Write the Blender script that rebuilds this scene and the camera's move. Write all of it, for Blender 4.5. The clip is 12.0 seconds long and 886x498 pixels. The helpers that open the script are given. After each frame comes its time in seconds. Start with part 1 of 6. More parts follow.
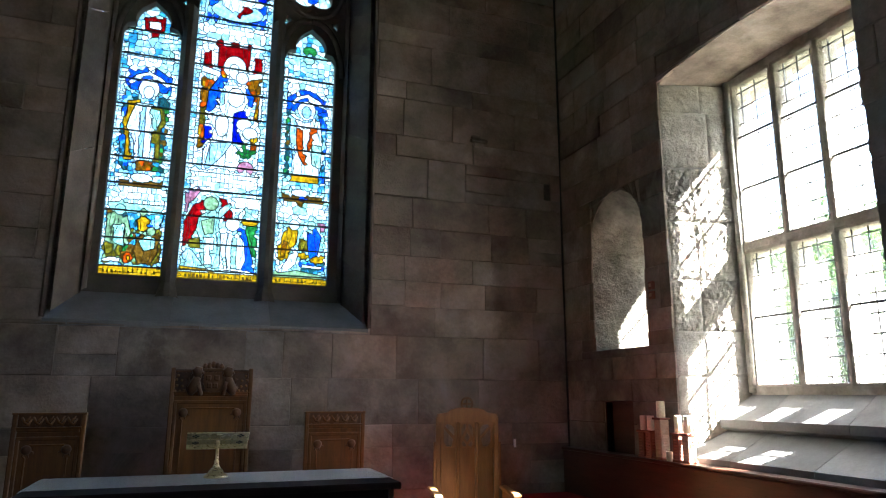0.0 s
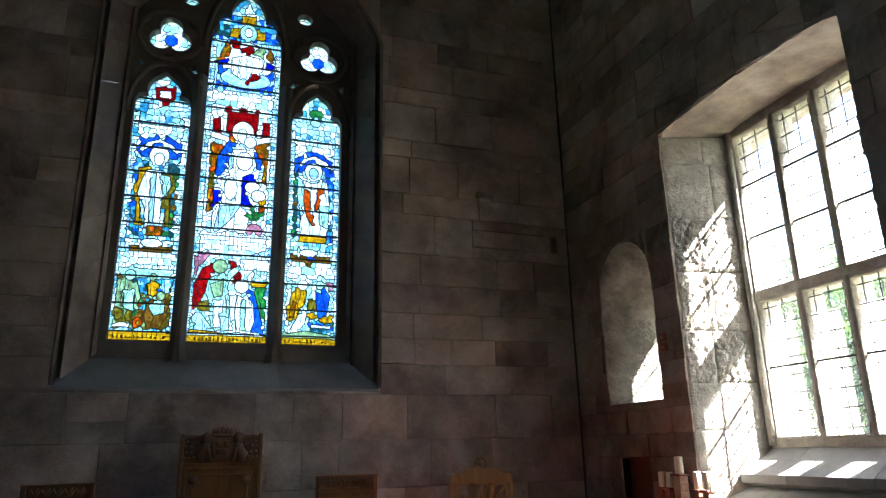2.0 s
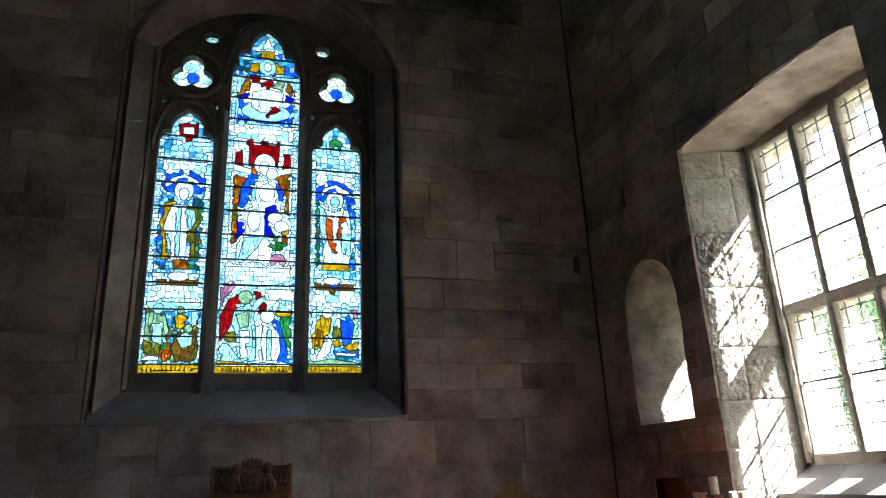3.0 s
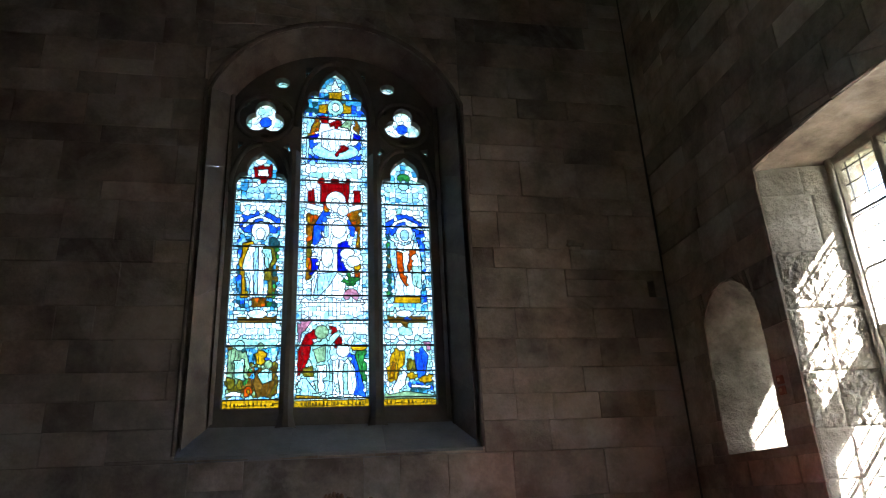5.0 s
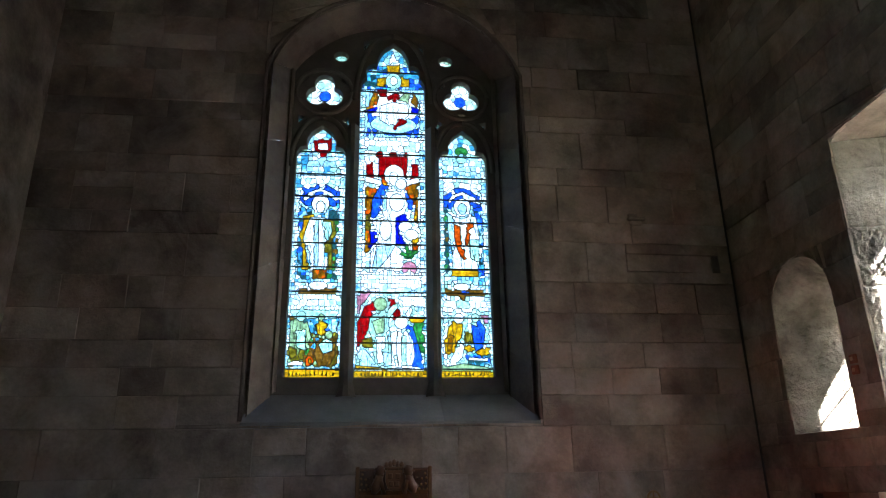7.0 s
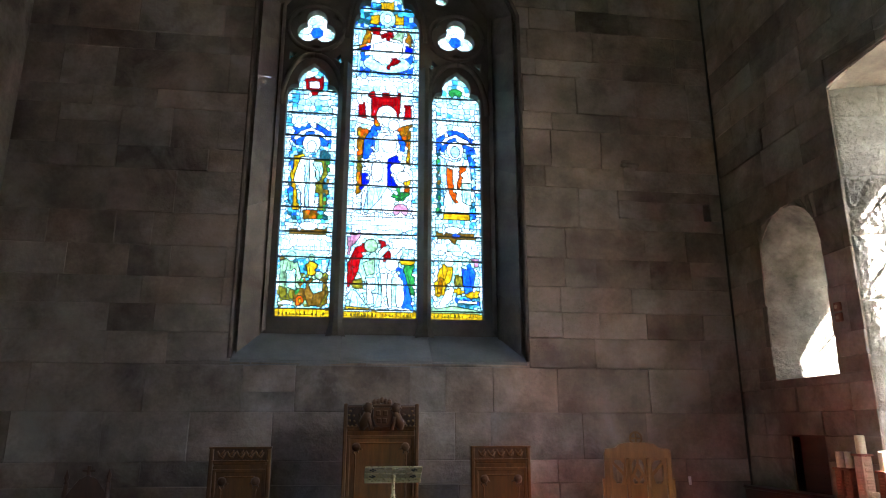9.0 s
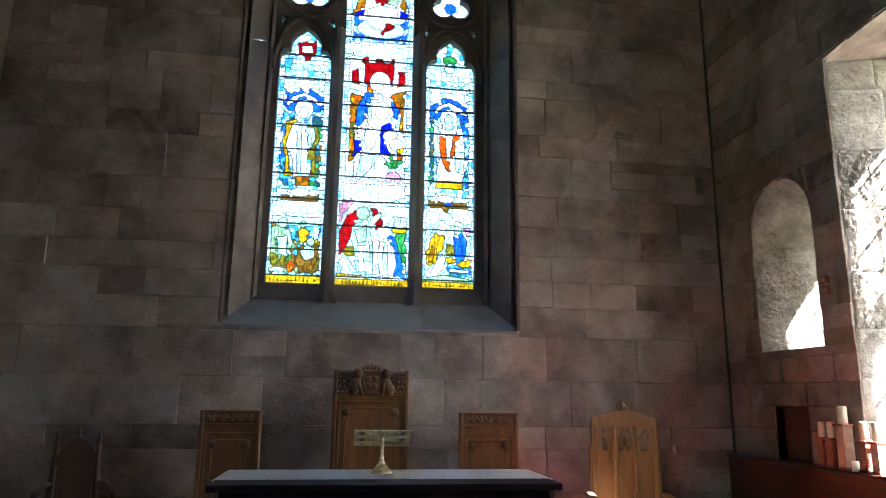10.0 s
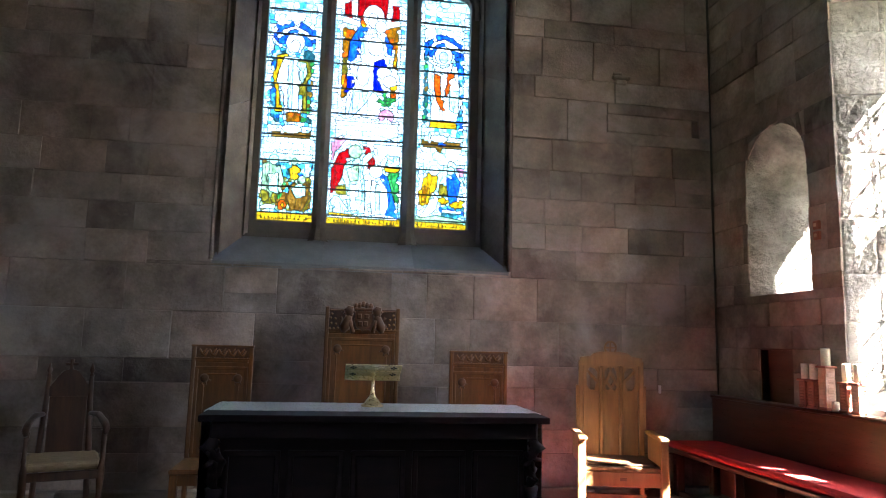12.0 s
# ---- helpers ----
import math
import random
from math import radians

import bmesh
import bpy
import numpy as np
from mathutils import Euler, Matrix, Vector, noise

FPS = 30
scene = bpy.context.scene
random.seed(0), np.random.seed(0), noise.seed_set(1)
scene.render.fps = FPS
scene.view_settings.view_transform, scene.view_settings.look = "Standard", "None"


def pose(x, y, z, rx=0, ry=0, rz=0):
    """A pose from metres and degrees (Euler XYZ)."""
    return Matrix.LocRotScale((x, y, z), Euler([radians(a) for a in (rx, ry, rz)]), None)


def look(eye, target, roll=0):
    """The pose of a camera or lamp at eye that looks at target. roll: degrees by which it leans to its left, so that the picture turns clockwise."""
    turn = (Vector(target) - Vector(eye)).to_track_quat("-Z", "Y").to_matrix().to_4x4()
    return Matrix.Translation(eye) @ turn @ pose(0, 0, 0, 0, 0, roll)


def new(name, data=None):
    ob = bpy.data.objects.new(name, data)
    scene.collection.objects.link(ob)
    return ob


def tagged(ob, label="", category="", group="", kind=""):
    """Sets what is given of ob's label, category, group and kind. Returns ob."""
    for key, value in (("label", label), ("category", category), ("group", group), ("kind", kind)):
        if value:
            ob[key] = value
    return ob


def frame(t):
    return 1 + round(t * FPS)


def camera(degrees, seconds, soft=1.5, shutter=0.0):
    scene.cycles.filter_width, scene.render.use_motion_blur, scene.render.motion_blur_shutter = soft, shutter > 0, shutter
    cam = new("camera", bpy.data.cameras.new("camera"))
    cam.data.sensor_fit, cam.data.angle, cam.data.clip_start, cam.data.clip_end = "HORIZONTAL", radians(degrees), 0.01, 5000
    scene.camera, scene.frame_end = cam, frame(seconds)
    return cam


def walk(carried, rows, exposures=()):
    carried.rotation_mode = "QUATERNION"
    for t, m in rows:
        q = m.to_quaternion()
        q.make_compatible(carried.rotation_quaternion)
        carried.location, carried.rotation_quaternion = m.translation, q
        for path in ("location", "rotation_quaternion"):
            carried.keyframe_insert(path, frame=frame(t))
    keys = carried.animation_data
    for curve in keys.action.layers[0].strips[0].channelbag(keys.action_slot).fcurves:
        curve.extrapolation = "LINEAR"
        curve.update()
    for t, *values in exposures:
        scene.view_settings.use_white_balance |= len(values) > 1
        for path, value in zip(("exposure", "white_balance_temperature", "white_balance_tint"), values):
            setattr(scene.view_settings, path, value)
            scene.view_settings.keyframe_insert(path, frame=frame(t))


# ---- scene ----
cam = camera(66.2, 12.0, soft=1.1)
PATH = [
    (0, (-3.256, -5.602, 1.367), (-2.59, -3.763, 1.785), 0.2),
    (0.5, (-3.263, -5.6, 1.38), (-2.602, -3.768, 1.835), 0.1),
    (1, (-3.265, -5.606, 1.4), (-2.609, -3.781, 1.889), 0.2),
    (1.5, (-3.265, -5.612, 1.401), (-2.612, -3.796, 1.927), 0.1),
    (2, (-3.262, -5.619, 1.41), (-2.629, -3.807, 1.974), -1.2),
    (2.5, (-3.26, -5.625, 1.426), (-2.659, -3.811, 2.018), -1.8),
    (3, (-3.257, -5.636, 1.419), (-2.693, -3.823, 2.048), -2.6),
    (5, (-3.291, -5.658, 1.452), (-2.92, -3.825, 2.161), -2.9),
    (5.5, (-3.289, -5.652, 1.455), (-2.981, -3.805, 2.156), -2.6),
    (6, (-3.333, -5.639, 1.429), (-3.071, -3.781, 2.121), -1.8),
    (6.5, (-3.363, -5.635, 1.433), (-3.13, -3.766, 2.106), -1.3),
    (8.5, (-3.352, -5.607, 1.392), (-3.113, -3.699, 1.943), -0.2),
    (9, (-3.346, -5.596, 1.37), (-3.093, -3.679, 1.879), -0.0),
    (9.5, (-3.356, -5.59, 1.35), (-3.086, -3.665, 1.822), 0.2),
    (10, (-3.339, -5.59, 1.339), (-3.061, -3.656, 1.769), 0.7),
    (10.5, (-3.337, -5.583, 1.326), (-3.045, -3.643, 1.715), 1.1),
    (11, (-3.342, -5.568, 1.316), (-3.035, -3.623, 1.665), 1.5),
    (11.5, (-3.333, -5.561, 1.306), (-3.023, -3.61, 1.618), 1.4),
    (12, (-3.341, -5.556, 1.292), (-3.031, -3.599, 1.567), 1.5),
]
walk(cam, [(t, look(eye, target, roll)) for t, eye, target, roll in PATH], exposures=[(0.0, 6.1, 6350, 14), (3.0, 5.75, 6500, 15), (5.5, 5.75, 6650, 17), (8.0, 6.3, 6550, 17), (12.0, 7.05, 6400, 19)])

# ---- world, sun and exposure ----
SUN_WAY = Vector((-1.0, 0.8, -1.18)).normalized()
world = bpy.data.worlds.new("sky")
scene.world = world
world.use_nodes = True
wn = world.node_tree.nodes
sky = wn.new("ShaderNodeTexSky")
sky.sky_type = "NISHITA"
sky.sun_disc = False
sky.sun_elevation = math.asin(-SUN_WAY.z)
sky.sun_rotation = math.atan2(-SUN_WAY.x, -SUN_WAY.y)
world.node_tree.links.new(sky.outputs[0], wn["Background"].inputs[0])
wn["Background"].inputs[1].default_value = 0.05
sun = new("sun", bpy.data.lights.new("sun", "SUN"))
sun.data.energy, sun.data.angle, sun.data.color = 5.0, radians(0.55), (1.0, 0.95, 0.87)
sun.matrix_world = look((0, 0, 0), SUN_WAY)


# ---- materials ----
def shader(name, rough=0.8, metal=0.0):
    m = bpy.data.materials.new(name)
    m.use_nodes = True
    b = m.node_tree.nodes["Principled BSDF"]
    b.inputs["Roughness"].default_value, b.inputs["Metallic"].default_value = rough, metal
    return m, m.node_tree.nodes, m.node_tree.links, b


def mottled(name, dark, light, scale=6.0, fine=60.0, rough=0.85, bump=0.3, vary=0.25, metal=0.0, stretch=(1, 1, 1), depth=0.01, tint=None, stains=0.0, spec=0.5, lime=0.0):
    """A surface with large stains, fine grain, relief and a change of tone from piece to piece."""
    m, n, l, b = shader(name, rough, metal)
    b.inputs["Specular IOR Level"].default_value = spec
    co, mp = n.new("ShaderNodeTexCoord"), n.new("ShaderNodeMapping")
    mp.inputs["Scale"].default_value = stretch
    info = n.new("ShaderNodeObjectInfo")
    isl = n.new("ShaderNodeNewGeometry")
    add = n.new("ShaderNodeMath")
    add.operation = "ADD"
    l.new(info.outputs["Random"], add.inputs[0])
    l.new(isl.outputs["Random Per Island"], add.inputs[1])
    frac = n.new("ShaderNodeMath")
    frac.operation = "FRACT"
    l.new(add.outputs[0], frac.inputs[0])
    shift = n.new("ShaderNodeVectorMath")
    shift.operation = "MULTIPLY_ADD"
    l.new(co.outputs["Object"], mp.inputs[0])
    l.new(frac.outputs[0], shift.inputs[0])
    shift.inputs[1].default_value = (7.0, 3.0, 11.0)
    l.new(mp.outputs[0], shift.inputs[2])
    big, small = n.new("ShaderNodeTexNoise"), n.new("ShaderNodeTexNoise")
    for t, s, d in ((big, scale, 6.0), (small, fine, 8.0)):
        t.inputs["Scale"].default_value, t.inputs["Detail"].default_value = s, d
        t.inputs["Roughness"].default_value = 0.62
        l.new(shift.outputs[0], t.inputs["Vector"])
    ramp = n.new("ShaderNodeValToRGB")
    ramp.color_ramp.elements[0].position, ramp.color_ramp.elements[0].color = 0.3, (*dark, 1)
    ramp.color_ramp.elements[1].position, ramp.color_ramp.elements[1].color = 0.7, (*light, 1)
    l.new(big.outputs[0], ramp.inputs[0])
    grain = n.new("ShaderNodeMapRange")
    grain.inputs[1].default_value, grain.inputs[2].default_value = 0.25, 0.75
    grain.inputs[3].default_value, grain.inputs[4].default_value = 0.84, 1.14
    l.new(small.outputs[0], grain.inputs[0])
    tone = n.new("ShaderNodeMapRange")
    tone.inputs[3].default_value, tone.inputs[4].default_value = 1 - vary, 1 + vary
    l.new(frac.outputs[0], tone.inputs[0])
    both = n.new("ShaderNodeMath")
    both.operation = "MULTIPLY"
    l.new(grain.outputs[0], both.inputs[0])
    l.new(tone.outputs[0], both.inputs[1])
    mul = n.new("ShaderNodeVectorMath")
    mul.operation = "SCALE"
    l.new(ramp.outputs[0], mul.inputs[0])
    l.new(both.outputs[0], mul.inputs["Scale"])
    last = mul.outputs[0]
    if stains:
        # broad stains that run over the joints
        pos, wide, ws = n.new("ShaderNodeNewGeometry"), n.new("ShaderNodeTexNoise"), n.new("ShaderNodeMapRange")
        wide.inputs["Scale"].default_value, wide.inputs["Detail"].default_value, wide.inputs["Roughness"].default_value = 0.9, 7.0, 0.6
        l.new(pos.outputs["Position"], wide.inputs["Vector"])
        ws.inputs[1].default_value, ws.inputs[2].default_value = 0.35, 0.65
        ws.inputs[3].default_value, ws.inputs[4].default_value = 1 - stains, 1 + stains * 0.7
        l.new(wide.outputs[0], ws.inputs[0])
        sx = n.new("ShaderNodeVectorMath")
        sx.operation = "SCALE"
        l.new(last, sx.inputs[0])
        l.new(ws.outputs[0], sx.inputs["Scale"])
        last = sx.outputs[0]
        if lime:
            # remains of old limewash, smeared over stones and joints alike
            lw, lr, lm = n.new("ShaderNodeTexNoise"), n.new("ShaderNodeMapRange"), n.new("ShaderNodeMix")
            lm.data_type = "RGBA"
            lw.inputs["Scale"].default_value, lw.inputs["Detail"].default_value, lw.inputs["Roughness"].default_value = 1.7, 10.0, 0.68
            lw.inputs["Distortion"].default_value = 0.6
            off = n.new("ShaderNodeVectorMath")
            off.operation = "ADD"
            off.inputs[1].default_value = (13.0, 5.0, 2.0)
            l.new(pos.outputs["Position"], off.inputs[0])
            l.new(off.outputs[0], lw.inputs["Vector"])
            lr.inputs[1].default_value, lr.inputs[2].default_value = 0.50, 0.72
            lr.inputs[3].default_value, lr.inputs[4].default_value = 0.0, lime
            l.new(lw.outputs[0], lr.inputs[0])
            l.new(lr.outputs[0], lm.inputs["Factor"])
            l.new(last, lm.inputs["A"])
            lm.inputs["B"].default_value = (0.36, 0.335, 0.32, 1)
            last = lm.outputs["Result"]
    if tint:
        # some pieces lean to another hue
        mix = n.new("ShaderNodeMix")
        mix.data_type = "RGBA"
        mix.blend_type = "MULTIPLY"
        pick = n.new("ShaderNodeMath")
        pick.operation = "FRACT"
        tm = n.new("ShaderNodeMath")
        tm.operation = "MULTIPLY"
        tm.inputs[1].default_value = 7.3
        l.new(frac.outputs[0], tm.inputs[0])
        l.new(tm.outputs[0], pick.inputs[0])
        l.new(pick.outputs[0], mix.inputs["Factor"])
        l.new(last, mix.inputs["A"])
        mix.inputs["B"].default_value = (*tint, 1)
        last = mix.outputs["Result"]
    l.new(last, b.inputs["Base Color"])
    rr = n.new("ShaderNodeMapRange")
    rr.inputs[3].default_value, rr.inputs[4].default_value = max(rough - 0.12, 0.03), min(rough + 0.1, 1)
    l.new(small.outputs[0], rr.inputs[0])
    l.new(rr.outputs[0], b.inputs["Roughness"])
    if bump:
        bp = n.new("ShaderNodeBump")
        bp.inputs["Strength"].default_value, bp.inputs["Distance"].default_value = bump, depth
        sm = n.new("ShaderNodeMath")
        sm.operation = "ADD"
        l.new(big.outputs[0], sm.inputs[0])
        l.new(small.outputs[0], sm.inputs[1])
        l.new(sm.outputs[0], bp.inputs["Height"])
        l.new(bp.outputs[0], b.inputs["Normal"])
    return m


def glass_colour(name, colour, clear=0.5, low=0.82, grain=0.5):
    """Coloured, hand-made glass: lets light through, and scatters most of it."""
    m, n, l, b = shader(name, 0.1)
    n.remove(b)
    co, tex = n.new("ShaderNodeTexCoord"), n.new("ShaderNodeTexNoise")
    info, geo = n.new("ShaderNodeObjectInfo"), n.new("ShaderNodeNewGeometry")
    add = n.new("ShaderNodeMath")
    add.operation = "ADD"
    l.new(info.outputs["Random"], add.inputs[0])
    l.new(geo.outputs["Random Per Island"], add.inputs[1])
    fr = n.new("ShaderNodeMath")
    fr.operation = "FRACT"
    l.new(add.outputs[0], fr.inputs[0])
    tex.inputs["Scale"].default_value, tex.inputs["Detail"].default_value = 34.0, 7.0
    l.new(co.outputs["Object"], tex.inputs["Vector"])
    s1, s2 = n.new("ShaderNodeMapRange"), n.new("ShaderNodeMapRange")
    s1.inputs[1].default_value, s1.inputs[2].default_value = 0.3, 0.7
    s1.inputs[3].default_value, s1.inputs[4].default_value = grain, 2 - grain if grain > 0.9 else 1.1
    s2.inputs[3].default_value, s2.inputs[4].default_value = low, 1.0 if low > 0.85 else 1.1
    l.new(tex.outputs[0], s1.inputs[0])
    l.new(fr.outputs[0], s2.inputs[0])
    mu = n.new("ShaderNodeMath")
    mu.operation = "MULTIPLY"
    l.new(s1.outputs[0], mu.inputs[0])
    l.new(s2.outputs[0], mu.inputs[1])
    sc = n.new("ShaderNodeVectorMath")
    sc.operation = "SCALE"
    sc.inputs[0].default_value = colour
    l.new(mu.outputs[0], sc.inputs["Scale"])
    tl, tp, gl = n.new("ShaderNodeBsdfTranslucent"), n.new("ShaderNodeBsdfTransparent"), n.new("ShaderNodeBsdfGlossy")
    gl.inputs["Roughness"].default_value = 0.15
    l.new(sc.outputs[0], tl.inputs[0])
    l.new(sc.outputs[0], tp.inputs[0])
    m1, m2 = n.new("ShaderNodeMixShader"), n.new("ShaderNodeMixShader")
    m1.inputs[0].default_value, m2.inputs[0].default_value = clear, 0.04
    l.new(tl.outputs[0], m1.inputs[1])
    l.new(tp.outputs[0], m1.inputs[2])
    l.new(m1.outputs[0], m2.inputs[1])
    l.new(gl.outputs[0], m2.inputs[2])
    l.new(m2.outputs[0], n["Material Output"].inputs[0])
    return m


STONE = mottled("ashlar", (0.15, 0.124, 0.107), (0.36, 0.31, 0.275), 3.4, 34, 0.9, 0.6, 0.3, tint=(1.0, 0.9, 0.85), depth=0.012, stains=0.45, spec=0.25, lime=0.75)
RUBBLE = mottled("jamb_stone", (0.21, 0.195, 0.175), (0.42, 0.39, 0.35), 5.0, 26, 0.92, 0.8, 0.15, depth=0.02, stains=0.45, spec=0.2)
MORTAR = mottled("mortar", (0.135, 0.11, 0.095), (0.28, 0.235, 0.205), 5.0, 70, 0.95, 0.5, 0.0, stains=0.45, spec=0.2, lime=0.75)
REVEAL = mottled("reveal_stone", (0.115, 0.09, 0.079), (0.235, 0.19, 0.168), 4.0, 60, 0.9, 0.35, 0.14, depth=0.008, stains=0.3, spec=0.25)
# near-black tone: soot, plus the backlit tracery's shade put into the colour
BACKLITSTONE = mottled("dressed_stone", (0.07, 0.06, 0.052), (0.135, 0.115, 0.10), 4.0, 70, 0.85, 0.25, 0.12, depth=0.006)
PLASTER = mottled("stained_plaster", (0.17, 0.155, 0.135), (0.46, 0.43, 0.38), 4.5, 22, 0.92, 0.9, 0.1, depth=0.03, stains=0.6, spec=0.2)
SILLSTONE = mottled("sill_stone", (0.12, 0.122, 0.125), (0.21, 0.213, 0.217), 3.0, 60, 0.7, 0.2, 0.1, depth=0.005)
FLOORSTONE = mottled("floor_stone", (0.2, 0.18, 0.16), (0.33, 0.3, 0.27), 3.0, 60, 0.6, 0.2, 0.15)
OAK = mottled("golden_oak", (0.085, 0.032, 0.007), (0.185, 0.074, 0.015), 4.0, 40, 0.45, 0.15, 0.12, stretch=(5, 5, 0.6), depth=0.003)
PALEOAK = mottled("pale_oak", (0.15, 0.074, 0.027), (0.26, 0.142, 0.056), 4.0, 40, 0.45, 0.15, 0.12, stretch=(5, 5, 0.6), depth=0.003)
DARKOAK = mottled("dark_oak", (0.032, 0.014, 0.008), (0.085, 0.036, 0.017), 4.0, 40, 0.4, 0.2, 0.12, stretch=(5, 5, 0.6), depth=0.003)
CRESTOAK = mottled("carved_oak", (0.06, 0.025, 0.010), (0.14, 0.06, 0.022), 6.0, 50, 0.45, 0.3, 0.1, depth=0.004)
BLACKOAK = mottled("black_oak", (0.007, 0.003, 0.003), (0.016, 0.007, 0.006), 4.0, 40, 0.6, 0.2, 0.1, stretch=(0.7, 5, 5), depth=0.003, spec=0.12)
BENCHWOOD = mottled("bench_wood", (0.05, 0.016, 0.01), (0.10, 0.034, 0.02), 4.0, 40, 0.32, 0.1, 0.1, stretch=(5, 0.6, 5), depth=0.002)
REDCLOTH = mottled("red_cloth", (0.35, 0.012, 0.012), (0.5, 0.02, 0.018), 10.0, 300, 0.95, 0.2, 0.05, depth=0.002)
REDBOUNCE = mottled("red_carpet", (0.48, 0.06, 0.05), (0.62, 0.10, 0.085), 10.0, 300, 0.95, 0.3, 0.05, depth=0.003)
LINEN = mottled("white_linen", (0.80, 0.81, 0.83), (0.88, 0.89, 0.90), 8.0, 400, 0.3, 0.08, 0.03, depth=0.001, spec=0.8)
RUSH = mottled("woven_rush", (0.19, 0.14, 0.075), (0.36, 0.28, 0.165), 14.0, 120, 0.85, 0.6, 0.1, stretch=(1, 6, 1), depth=0.006)
BRASS = mottled("brass", (0.68, 0.56, 0.31), (0.82, 0.70, 0.44), 12.0, 90, 0.3, 0.05, 0.03, metal=1.0, depth=0.001)
LEAD = mottled("lead", (0.02, 0.02, 0.022), (0.05, 0.05, 0.052), 20.0, 90, 0.6, 0.2, 0.0, depth=0.002)
IRON = mottled("iron", (0.012, 0.012, 0.012), (0.03, 0.03, 0.03), 20.0, 90, 0.6, 0.2, 0.0, depth=0.002)
WAX = mottled("wax", (0.74, 0.68, 0.52), (0.82, 0.77, 0.62), 10.0, 80, 0.5, 0.05, 0.05, depth=0.001)
REDWOOD = mottled("red_stained_wood", (0.22, 0.07, 0.045), (0.36, 0.14, 0.09), 8.0, 60, 0.5, 0.15, 0.2, stretch=(5, 5, 0.8), depth=0.002)
PINKSTONE = mottled("pale_carved_wood", (0.42, 0.27, 0.19), (0.58, 0.42, 0.31), 9.0, 60, 0.6, 0.3, 0.1, depth=0.003)
BARK = mottled("bark", (0.05, 0.04, 0.03), (0.13, 0.10, 0.075), 6.0, 60, 0.9, 0.6, 0.1)
GRASS = mottled("grass", (0.07, 0.075, 0.04), (0.14, 0.135, 0.075), 1.5, 40, 0.95, 0.4, 0.0)
ROOFWOOD = mottled("roof_boards", (0.035, 0.024, 0.017), (0.075, 0.05, 0.035), 3.0, 40, 0.7, 0.2, 0.15, stretch=(5, 0.6, 5))


def leaf_material():
    m, n, l, b = shader("leaves", 0.6)
    geo, ramp = n.new("ShaderNodeNewGeometry"), n.new("ShaderNodeValToRGB")
    ramp.color_ramp.elements[0].color = (0.014, 0.036, 0.01, 1)
    ramp.color_ramp.elements[1].color = (0.04, 0.085, 0.02, 1)
    l.new(geo.outputs["Random Per Island"], ramp.inputs[0])
    l.new(ramp.outputs[0], b.inputs["Base Color"])
    tl, mx = n.new("ShaderNodeBsdfTranslucent"), n.new("ShaderNodeMixShader")
    l.new(ramp.outputs[0], tl.inputs[0])
    mx.inputs[0].default_value = 0.45
    l.new(b.outputs[0], mx.inputs[1])
    l.new(tl.outputs[0], mx.inputs[2])
    l.new(mx.outputs[0], n["Material Output"].inputs[0])
    return m


LEAF = leaf_material()
CLEAR = glass_colour("clear_leaded_glass", (0.97, 0.995, 0.985), 0.96, 0.9, 0.92)
GLASS = {name: glass_colour("glass_" + name, c) for name, c in {
    "white": (0.69, 0.80, 0.82), "pale": (0.44, 0.66, 0.76), "aqua": (0.13, 0.42, 0.58), "blue": (0.05, 0.22, 0.74),
    "deep": (0.02, 0.06, 0.48), "yellow": (0.50, 0.37, 0.05), "amber": (0.36, 0.22, 0.04), "red": (0.36, 0.03, 0.04),
    "green": (0.09, 0.34, 0.15), "dark": (0.07, 0.20, 0.22), "brown": (0.26, 0.18, 0.06), "mint": (0.42, 0.64, 0.60),
    "pink": (0.46, 0.28, 0.34), "orange": (0.52, 0.18, 0.04), "olive": (0.28, 0.26, 0.07), "sage": (0.34, 0.46, 0.33)}.items()}


# ---- building helpers ----
def box(bm, x0, x1, y0, y1, z0, z1, bevel=0.0, m=None):
    """Adds a box, bevelled on all edges, to bm."""
    verts = bmesh.ops.create_cube(bm, size=1.0)["verts"]
    for v in verts:
        v.co = Vector(((x0 + x1) / 2 + v.co.x * (x1 - x0), (y0 + y1) / 2 + v.co.y * (y1 - y0), (z0 + z1) / 2 + v.co.z * (z1 - z0)))
    if bevel:
        edges = {e for v in verts for e in v.link_edges}
        verts = list({v for f in bmesh.ops.bevel(bm, geom=list(edges), offset=bevel, segments=1, affect="EDGES")["faces"] for v in f.verts} | {v for v in verts if v.is_valid})
    if m is not None:
        bmesh.ops.transform(bm, matrix=m, verts=verts)
    return verts


def lathe(bm, profile, steps=20, at=(0, 0, 0), m=None):
    """Adds a turned shape: profile rows of radius and height."""
    rings = []
    for r, z in profile:
        rings.append([bm.verts.new(Vector((at[0] + r * math.cos(2 * math.pi * k / steps), at[1] + r * math.sin(2 * math.pi * k / steps), at[2] + z))) for k in range(steps)])
    for a, b in zip(rings, rings[1:]):
        for k in range(steps):
            bm.faces.new((a[k], a[(k + 1) % steps], b[(k + 1) % steps], b[k]))
    bm.faces.new(list(reversed(rings[0])))
    bm.faces.new(rings[-1])
    if m is not None:
        bmesh.ops.transform(bm, matrix=m, verts=[v for r in rings for v in r])


